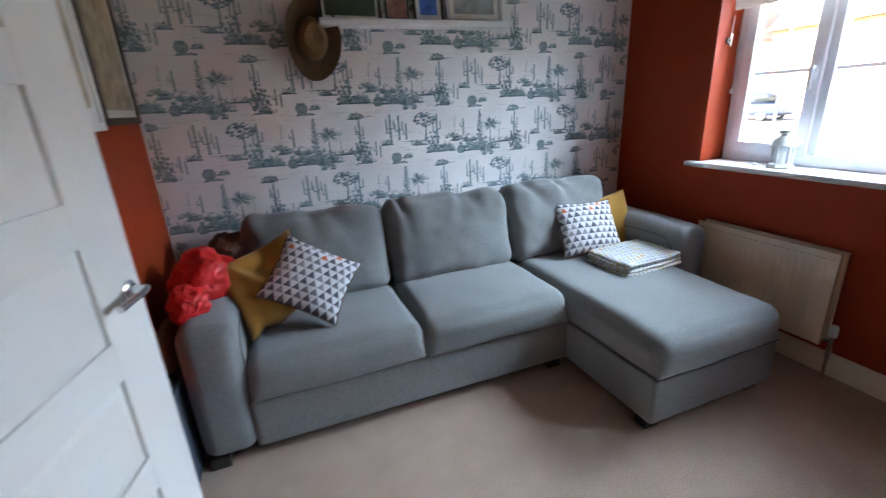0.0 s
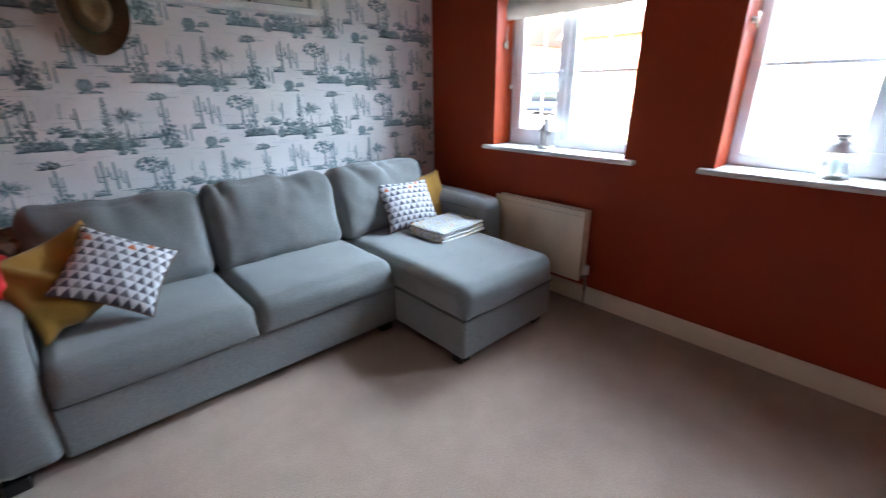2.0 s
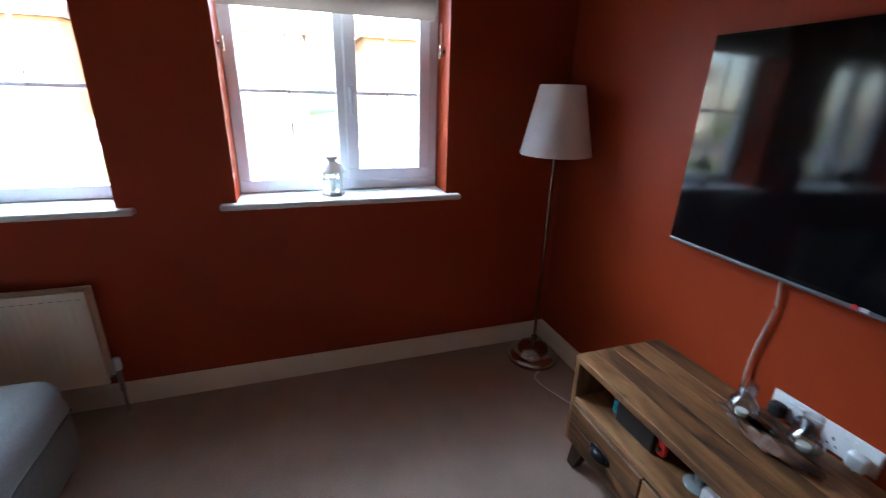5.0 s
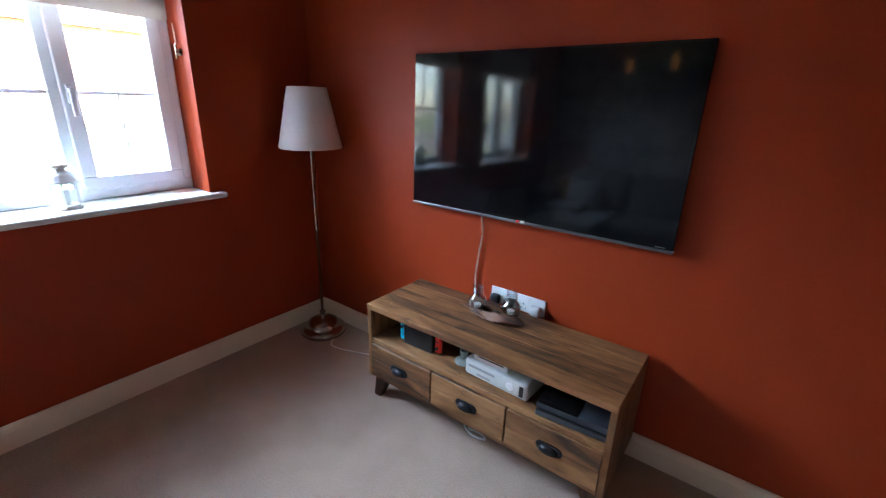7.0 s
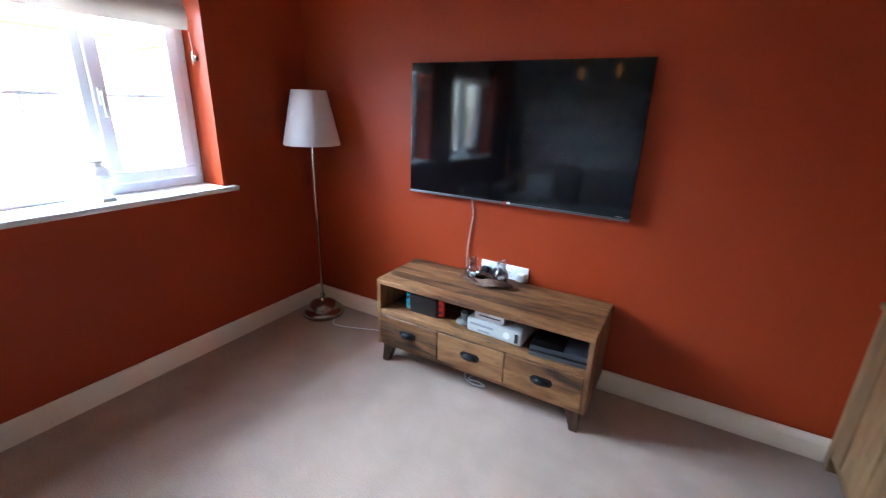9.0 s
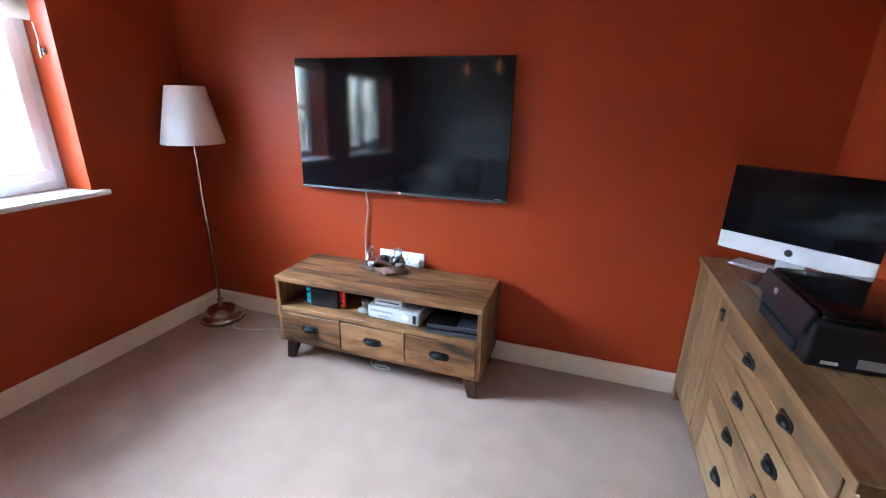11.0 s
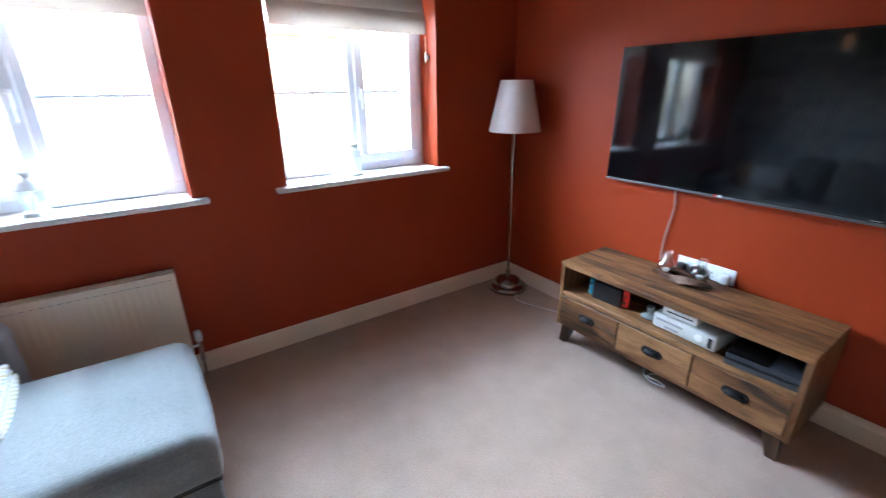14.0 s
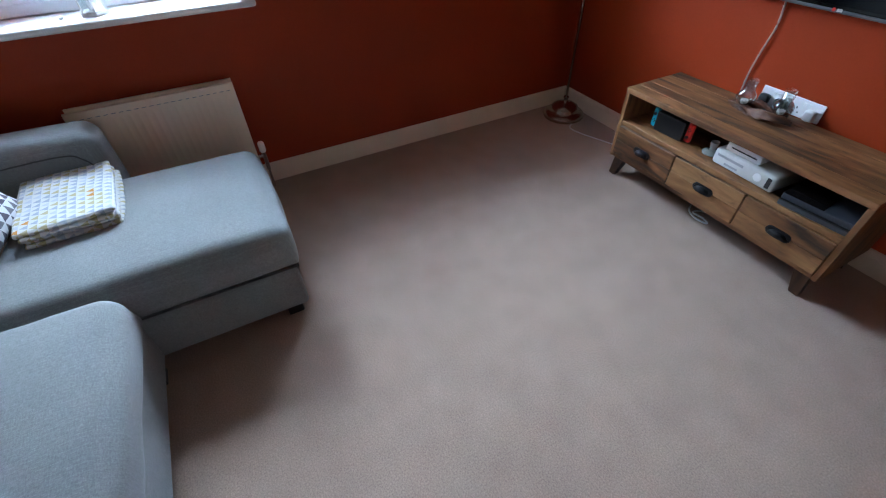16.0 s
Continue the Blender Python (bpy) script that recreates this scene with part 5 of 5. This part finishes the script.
# ---- window sill things ----
def lantern(at, turn):
    l = thing("candle_lantern", "small white metal candle lantern with glass sides", "lantern", at, (0, 0, turn), group="sill lanterns")
    n, r = 6, 0.050
    part("base", lathe(bmesh.new(), [(0, 0), (0.060, 0), (0.061, 0.006), (0.057, 0.014), (0.052, 0.018), (0, 0.018)], n), LANTERN, l)
    for i in range(n):
        a0, a1 = 2 * math.pi * i / n, 2 * math.pi * (i + 1) / n
        c, s = r * math.cos(a0), r * math.sin(a0)
        part("post", tube(bmesh.new(), [(c, s, 0.016), (c, s, 0.118)], 0.0032, 6), LANTERN, l)
        m0 = Vector((math.cos(a0), math.sin(a0), 0)) * (r - 0.001)
        m1 = Vector((math.cos(a1), math.sin(a1), 0)) * (r - 0.001)
        bm = bmesh.new()
        e = (m0 + m1).normalized() * 0.0012
        v = [bm.verts.new(p + o + Vector((0, 0, z))) for o in (Vector(), e) for p, z in ((m0, 0.02), (m1, 0.02), (m1, 0.115), (m0, 0.115))]
        for q in ((0, 1, 2, 3), (7, 6, 5, 4), (0, 4, 5, 1), (1, 5, 6, 2), (2, 6, 7, 3), (3, 7, 4, 0)):
            bm.faces.new([v[i2] for i2 in q])
        g = part("pane", bm, CLEAR, l)
        g.visible_shadow = False
    part("roof", lathe(bmesh.new(), [(0.053, 0.114), (0.063, 0.116), (0.063, 0.122), (0.055, 0.130), (0.048, 0.146), (0.032, 0.160), (0.020, 0.166), (0.020, 0.176), (0.030, 0.180), (0.030, 0.192), (0.020, 0.198), (0, 0.200)], 24), LANTERN, l, smooth=40)
    part("candle", lathe(bmesh.new(), [(0, 0.019), (0.014, 0.019), (0.014, 0.085), (0, 0.085)], 14), WAX, l)
    part("ring", tube(bmesh.new(), [(0.012 * math.cos(2 * math.pi * k / 16), 0, 0.209 + 0.012 * math.sin(2 * math.pi * k / 16)) for k in range(17)], 0.002, 6), LANTERN, l)


lantern((0.070, 2.772, SILL), 12)
lantern((0.075, 1.268, SILL), 40)
peb = thing("small_shell", "small beige shell on the window sill", "shell", (0.06, 2.90, SILL))
bm = crumple((0.035, 0.022, 0.014), 31, 0.2, 3)
bm.transform(pose(0, 0, 0.0065))
part("body", bm, WAX, peb, smooth=True)


# ---- ceiling pendant ----
pend = thing("pendant_lamp", "brass ceiling pendant with two small warm bulbs", "lamp", (-1.595, 1.615, CEILING))
part("ceiling_rose", lathe(bmesh.new(), [(0, 0), (0.06, 0), (0.055, -0.02), (0.012, -0.03), (0, -0.03)], 24), BRASS, pend, smooth=True)
part("stem", tube(bmesh.new(), [(0, 0, -0.02), (0, 0, -0.45)], 0.007, 10), BRASS, pend)
for k in range(2):
    a = radians(28 + 180 * k)
    x, y = 0.18 * math.cos(a), 0.18 * math.sin(a)
    arm = part("arm", tube(bmesh.new(), smooth_line([(0, 0, -0.44), (x * 0.5, y * 0.5, -0.50), (x, y, -0.48)], 6), 0.006, 8), BRASS, pend, smooth=True)
    part("socket", lathe(bmesh.new(), [(0, -0.50), (0.014, -0.50), (0.014, -0.545), (0, -0.545)], 14, (x, y, 0)), BRASS, arm)
    part("bulb", lathe(bmesh.new(), [(0, -0.545), (0.010, -0.548), (0.018, -0.58), (0.014, -0.62), (0, -0.64)], 14, (x, y, 0)), AMBER, arm, "small warm amber bulb", True)


# ---- outside ----
GZ = -0.25
structure("ground", boxed(-300, 400, -300, 300, GZ - 0.3, GZ), GRASS, "short green lawn", category="lawn")
structure("pavement", boxed(12.0, 14.0, -120, 120, GZ, GZ + 0.05), PAVING, "grey concrete pavement with kerb", category="pavement")
structure("road", boxed(14.0, 23.4, -120, 120, GZ, GZ + 0.012), ASPHALT, "grey asphalt road", category="road")
structure("pavement_far", boxed(23.4, 25.2, -120, 120, GZ, GZ + 0.06), PAVING, "grey concrete pavement across the road", category="pavement")


def house(at, w, d, h, wall_m, group):
    hh = thing("house", "two-storey house with tiled roof and white windows", "house", at, group=group)
    part("wall", boxed(0, d, -w / 2, w / 2, 0, h), wall_m, hh)
    bm = bmesh.new()
    e = 0.35
    v = [bm.verts.new(p) for p in ((-e, -w / 2 - e, h), (d + e, -w / 2 - e, h), (d + e, w / 2 + e, h), (-e, w / 2 + e, h), (d / 2, -w / 2 - e, h + d * 0.42), (d / 2, w / 2 + e, h + d * 0.42))]
    for q in ((0, 1, 4), (3, 5, 2), (0, 4, 5, 3), (1, 2, 5, 4), (0, 3, 2, 1)):
        bm.faces.new([v[i] for i in q])
    part("roof", bm, TILE, hh)
    for z in (0.9, 3.5):
        for y in (-w * 0.28, w * 0.28):
            f = part("window", boxed(-0.05, 0.0, y - 0.7, y + 0.7, z, z + 1.2), UPVC, hh)
            for k in (-1, 1):
                part("pane", boxed(-0.056, -0.0505, y + k * 0.34 - 0.29, y + k * 0.34 + 0.29, z + 0.07, z + 1.13), FARGLASS, f)
    part("door", boxed(-0.06, 0.0, -0.45, 0.45, 0, 2.1), UPVC, hh)


house((30, 18, GZ), 9, 8, 5.2, BRICKO, "houses across the road")
house((31, 5, GZ), 9, 8, 5.2, RENDER, "houses across the road")
house((30, -8, GZ), 9, 8, 5.2, BRICKO, "houses across the road")
house((29, -22, GZ), 9, 8, 5.2, RENDER, "houses across the road")
house((30, 31, GZ), 9, 8, 5.2, RENDER, "houses across the road")
gw = thing("garden_wall", "low orange brick garden wall across the road", "wall", (25.4, 21.0, GZ))
bm = boxed(0, 0.22, -5, 3, 0, 1.25)
part("brickwork", bm, BRICKO, gw)
part("coping", boxed(-0.03, 0.25, -5.03, 3.03, 1.25, 1.31, 0.01), PAVING, gw)


def car(at, turn):
    c = thing("parked_car", "dark blue parked hatchback at the kerb", "car", at, (0, 0, turn))
    bm = softbox((1.70, 4.1, 0.62), 0.18, (0.03, 0.05, 0.02), n=8)
    bm.transform(pose(0, 0, 0.56))
    body = part("body", bm, CARPAINT, c, smooth=60)
    bm = softbox((1.45, 2.3, 0.62), 0.24, (0.02, 0.05, 0.03), n=8)
    bm.transform(pose(0, -0.25, 1.10))
    part("cabin", bm, DARKGLASS, c, "dark glazed cabin", 60)
    part("roof", boxed(-0.56, 0.56, -1.05, 0.5, 1.385, 1.43, 0.02, 2), CARPAINT, c)
    for x in (-0.76, 0.76):
        for y in (-1.25, 1.25):
            bm = lathe(bmesh.new(), [(0, -0.09), (0.22, -0.09), (0.30, -0.08), (0.31, 0), (0.30, 0.08), (0.22, 0.09), (0, 0.09)], 24)
            bm.transform(pose(x, y, 0.31, 0, 90, 0))
            wl = part("wheel", bm, RUBBER, c, smooth=True)
            bm = lathe(bmesh.new(), [(0, -0.095), (0.19, -0.095), (0.2, 0), (0.19, 0.095), (0, 0.095)], 16)
            bm.transform(pose(x, y, 0.31, 0, 90, 0))
            part("rim", bm, SILVER, wl)
    for x in (-0.6, 0.6):
        part("headlight", boxed(x - 0.16, x + 0.16, 2.02, 2.06, 0.58, 0.72, 0.015), WHITEP, c)


car((22.3, 18.2, GZ + 0.012), 2)


# ---- printed cactus scenes of the wallpaper ----
INK_Y = NORTH - 0.0006
pv, pf, pm = [], [], []


def poly(points, tone, lift=0.0):
    k = len(pv)
    for u, w in points:
        pv.append((u, INK_Y - lift, w))
    pf.append(list(range(k, k + len(points))))
    pm.append(tone)


def stroke(points, w, tone, lift=0.0, tip=0.4):
    n = len(points)
    for i in range(n - 1):
        (x0, z0), (x1, z1) = points[i], points[i + 1]
        d = math.hypot(x1 - x0, z1 - z0) or 1e-6
        nx, nz = -(z1 - z0) / d, (x1 - x0) / d
        a = w * (1 - (1 - tip) * i / (n - 1)) / 2
        b = w * (1 - (1 - tip) * (i + 1) / (n - 1)) / 2
        poly([(x0 - nx * a, z0 - nz * a), (x0 + nx * a, z0 + nz * a), (x1 + nx * b, z1 + nz * b), (x1 - nx * b, z1 - nz * b)], tone, lift)


def blade(x, z, ang, ln, w, tone, lift=0.0):
    c, s = math.cos(ang), math.sin(ang)
    m = 0.4
    poly([(x, z), (x + c * ln * m - s * w / 2, z + s * ln * m + c * w / 2), (x + c * ln, z + s * ln), (x + c * ln * m + s * w / 2, z + s * ln * m - c * w / 2)], tone, lift)


def spiky(x, z, r, rng, tones=(1, 2, 0), n=22, full=False):
    for i in range(n):
        a = rng.uniform(0.05, math.pi - 0.05) if not full else rng.uniform(-0.9, math.pi + 0.9)
        blade(x + rng.uniform(-.1, .1) * r, z, a, r * rng.uniform(0.6, 1.0), r * 0.10, tones[i % len(tones)], 0.00005 * (i % 4))


def spire(x, z, h, rng):
    stroke([(x, z), (x + rng.uniform(-.004, .004), z + h)], 0.006, 2)
    n = int(h / 0.006)
    for i in range(n):
        t = i / n
        ln = 0.040 * (1 - t) ** 0.7 + 0.006
        for s in (0, 1):
            a = (0.5 + rng.uniform(-.4, .35)) if s else (math.pi - 0.5 + rng.uniform(-.35, .4))
            blade(x, z + t * h, a, ln * rng.uniform(.6, 1), 0.0055, rng.choice((0, 1, 1, 2)), 0.00005 * (i % 4))


def saguaro(x, z, h, rng, arms=2):
    w = 0.013 * (h / 0.12) ** 0.5

    def column(x0, z0, hh, ww):
        for k, tone, wide in ((0, 0, 1.0), (-0.34, 1, .22), (0.05, 1, .14), (0.32, 2, .20)):
            stroke([(x0 + k * ww, z0), (x0 + k * ww * 1.05, z0 + hh * .5), (x0 + k * ww * .7, z0 + hh * (1 - 0.08 * abs(k)))], ww * wide, tone, 0.0001 if wide < 1 else 0.0, 0.75)

    column(x, z, h, w)
    for i in range(arms):
        s = 1 if i % 2 else -1
        z0 = z + h * rng.uniform(.3, .5)
        stroke([(x, z0), (x + s * w * 1.5, z0 + w * 0.4)], w * 0.55, 1)
        column(x + s * w * 1.5, z0, h * rng.uniform(.28, .42), w * 0.6)


def acacia(x, z, h, rng):
    stroke([(x, z), (x + 0.004, z + h * .45), (x - 0.004, z + h * .7)], 0.010, 2)
    for k in range(4):
        a = 0.6 + 0.6 * k
        stroke([(x, z + h * .5), (x + math.cos(a) * h * .38, z + h * .5 + math.sin(a) * h * .3)], 0.005, 2)
    for _ in range(75):
        a, r = rng.uniform(0, 2 * math.pi), rng.random() ** .5
        cx, cz = x + math.cos(a) * r * h * .42, z + h * .78 + math.sin(a) * r * h * .25
        rr = rng.uniform(.004, .010)
        poly([(cx + rr * 1.4 * math.cos(q * 1.047), cz + rr * .8 * math.sin(q * 1.047 + .3)) for q in range(6)], rng.choice((0, 1, 1, 2, 2)), rng.uniform(0, .0002))


def barrel(x, z, r, rng):
    poly([(x + r * math.cos(q * .5236), z + r * .9 + r * .9 * math.sin(q * .5236)) for q in range(12)], 0)
    for k in range(-3, 4):
        b = k / 3.6
        stroke([(x + r * b * .55, z + .05 * r), (x + r * b, z + .9 * r), (x + r * b * .55, z + 1.75 * r)], r * .15, 2 if k % 2 else 1, .0001, 1)


def bush(x, z, w, h, rng, n=60):
    for _ in range(n):
        a, r = rng.uniform(0, math.pi), rng.random() ** .5
        cx, cz = x + math.cos(a) * r * w / 2, z + math.sin(a) * r * h
        blade(cx, cz, rng.uniform(.1, math.pi - .1), rng.uniform(.010, .026), .005, rng.choice((0, 1, 2, 2)), rng.uniform(0, .0002))
    for _ in range(n // 4):
        cx = x + rng.uniform(-.5, .5) * w
        poly([(cx - .012, z), (cx + .012, z), (cx + .008, z + .007), (cx - .006, z + .009)], rng.choice((1, 2)), .0001)


def pear(x, z, rng):
    for dx, dz, r in ((0, 0.02, .016), (.014, .045, .013), (-.014, .042, .012), (.004, .072, .011), (.024, .070, .010), (-.02, .066, .009), (.0, .098, .009)):
        poly([(x + dx + r * .8 * math.cos(q * .698), z + dz + r * math.sin(q * .698)) for q in range(9)], rng.choice((0, 1)))
        for q in range(5):
            blade(x + dx + rng.uniform(-.6, .6) * r, z + dz + rng.uniform(-.7, .5) * r, rng.uniform(0, 3.1), r * .6, .003, 2, .0001)


def hatch(x, z, w, rng, n=14):
    for _ in range(n):
        cx, cz = x + rng.uniform(-.5, .5) * w, z + rng.uniform(-.008, .008)
        stroke([(cx, cz), (cx + rng.uniform(.012, .045), cz + rng.uniform(-.002, .002))], .0022, rng.choice((0, 0, 1)), 0, .3)


def blob(x, z, w, h, tone, rng, lift=0.0):
    k = 10
    poly([(x + w / 2 * math.cos(2 * math.pi * q / k) * rng.uniform(.8, 1.1), z + h / 2 * math.sin(2 * math.pi * q / k) * rng.uniform(.75, 1.1)) for q in range(k)], tone, lift)


def clump(x, z, w, h, rng, n):
    """A dense patch of undergrowth: pale washes under many short blades."""
    for _ in range(5):
        blob(x + rng.uniform(-.3, .3) * w, z + h * .35, w * .4, h * .7, 0, rng)
    for _ in range(3):
        blob(x + rng.uniform(-.3, .3) * w, z + h * .2, w * .3, h * .4, 1, rng, .00006)
    bush(x, z, w, h, rng, n)


def shrub(x, z, w, rng):
    for _ in range(9):
        blob(x + rng.uniform(-.45, .45) * w, z + rng.uniform(.1, .4) * w, w * .24, w * .17, rng.choice((0, 1, 1)), rng)
    bush(x, z, w, w * .4, rng, 22)


def sapling(x, z, h, rng):
    stroke([(x, z), (x + .002, z + h)], .003, 0)
    for k in range(10):
        blade(x, z + h * (.35 + .065 * k), rng.uniform(.9, 2.2), .02, .003, 0)


TILE_W, TILE_H = 0.518, 0.619
for col in range(-5, 3):
    for rowi in range(-3, 3):
        rng = random.Random(77)
        u0 = -0.946 + col * TILE_W
        z0 = 1.448 + rowi * TILE_H + (TILE_H / 2 if col % 2 else 0)
        first = len(pf)
        # far ground line and rocks
        for hx2, hz, hw2 in ((-.16, .045, .20), (.12, .065, .20), (.22, .03, .12), (-.02, -.015, .22), (.14, -.028, .10), (-.25, -.05, .12), (.30, -.035, .25), (.03, -.105, .12), (.52, -.06, .15)):
            hatch(u0 + hx2, z0 + hz, hw2, rng, 12)
        for k in range(6):
            blob(u0 - .20 + k * .028, z0 + .044 + rng.uniform(-.01, .006), .026, .010, rng.choice((0, 1)), rng)
        for hx2, hz, hw2 in ((-.10, .10, .5), (.25, .10, .5), (.0, .0, .6), (.3, -.08, .5), (-.15, -.09, .5)):
            for _ in range(9):
                cx, cz = u0 + hx2 + rng.uniform(-.5, .5) * hw2, z0 + hz + rng.uniform(-.02, .02)
                stroke([(cx, cz), (cx + .03, cz + .003), (cx + rng.uniform(.06, .11), cz - .002)], .0016, 0, 0, .3)
        for hx2, hz, ww2 in ((-.13, .02, .10), (.20, -.02, .09), (.47, .0, .12), (-.33, .035, .07), (.12, .03, .07)):
            clump(u0 + hx2, z0 + hz, ww2, .028, rng, 26)
        # tall cactus, thorn tree and the clump in front of them
        saguaro(u0 - .008, z0 + .03, .175, rng, 2)
        acacia(u0 - .082, z0 + .045, .165, rng)
        shrub(u0 - .180, z0 + .235, .095, rng)
        pear(u0 - .050, z0 - .005, rng)
        pear(u0 - .020, z0 - .01, rng)
        clump(u0 - .02, z0 - .03, .12, .07, rng, 60)
        clump(u0 + .05, z0 - .03, .13, .045, rng, 60)
        spiky(u0 + .048, z0 - .02, .068, rng, (1, 2, 0, 1), 44)
        # cactus pair
        saguaro(u0 - .305, z0 + .05, .165, rng, 3)
        saguaro(u0 - .252, z0 + .06, .145, rng, 2)
        saguaro(u0 - .208, z0 + .06, .095, rng, 1)
        # barrel cactus and a weed beside it
        barrel(u0 - .278, z0 - .072, .034, rng)
        clump(u0 - .262, z0 - .078, .09, .016, rng, 14)
        shrub(u0 - .205, z0 - .05, .05, rng)
        # low shrub, pot-shaped cactus, rocks with saplings
        shrub(u0 + .016, z0 - .115, .085, rng)
        spiky(u0 + .016, z0 - .11, .04, rng, (1, 0, 2), 16)
        barrel(u0 + .153, z0 - .05, .030, rng)
        blob(u0 + .153, z0 + .012, .026, .022, 1, rng)
        shrub(u0 + .095, z0 + .05, .075, rng)
        blob(u0 + .135, z0 + .052, .07, .028, 0, rng)
        stroke([(u0 + .10, z0 + .045), (u0 + .14, z0 + .038), (u0 + .18, z0 + .045)], .006, 2)
        sapling(u0 + .115, z0 + .075, .11, rng)
        saguaro(u0 + .173, z0 + .065, .10, rng, 1)
        # yucca spire, palm and flower over a wide thicket
        clump(u0 + .30, z0 - .04, .25, .085, rng, 170)
        clump(u0 + .215, z0 + .02, .12, .04, rng, 40)
        spire(u0 + .290, z0 + .01, .205, rng)
        stroke([(u0 + .366, z0 - .01), (u0 + .366, z0 + .11)], .008, 2)
        spiky(u0 + .366, z0 + .115, .066, rng, (1, 0, 2), 46, True)
        stroke([(u0 + .427, z0 - .01), (u0 + .430, z0 + .12)], .004, 1)
        spiky(u0 + .430, z0 + .12, .024, rng, (1, 0), 16, True)
        spiky(u0 + .335, z0 - .05, .070, rng, (0, 1, 2), 34)
        spiky(u0 + .395, z0 - .04, .055, rng, (1, 0, 2), 26)
        # organ cactus over piled rocks
        saguaro(u0 + .545, z0 + .06, .13, rng, 3)
        for dx, dz in ((-.03, -.03), (.0, -.045), (.025, -.02), (-.01, .0), (.012, .03), (-.012, .04)):
            pear(u0 + .552 + dx, z0 - .03 + dz * .6, rng)
        clump(u0 + .575, z0 - .06, .11, .05, rng, 50)
        saguaro(u0 + .635, z0 - .02, .085, rng, 1)
        saguaro(u0 + .66, z0 - .03, .07, rng, 0)
        keep_f, keep_m = [], []
        for f, tone in zip(pf[first:], pm[first:]):
            xs = [pv[i][0] for i in f]
            zz = [pv[i][2] for i in f]
            if min(xs) > BOX_X + .002 and max(xs) < -.002 and min(zz) > .45 and max(zz) < CEILING - .01:
                keep_f.append(f)
                keep_m.append(tone)
        pf[first:], pm[first:] = keep_f, keep_m
me = bpy.data.meshes.new("wallpaper_print")
me.from_pydata(pv, [], pf)
for mm in INK:
    me.materials.append(mm)
me.polygons.foreach_set("material_index", pm)
me.update()
pprint_ob = new("wallpaper_print", me)
pprint_ob.parent = wall_north
tagged(pprint_ob, "blue-grey printed cactus and desert plants", kind="stuff")
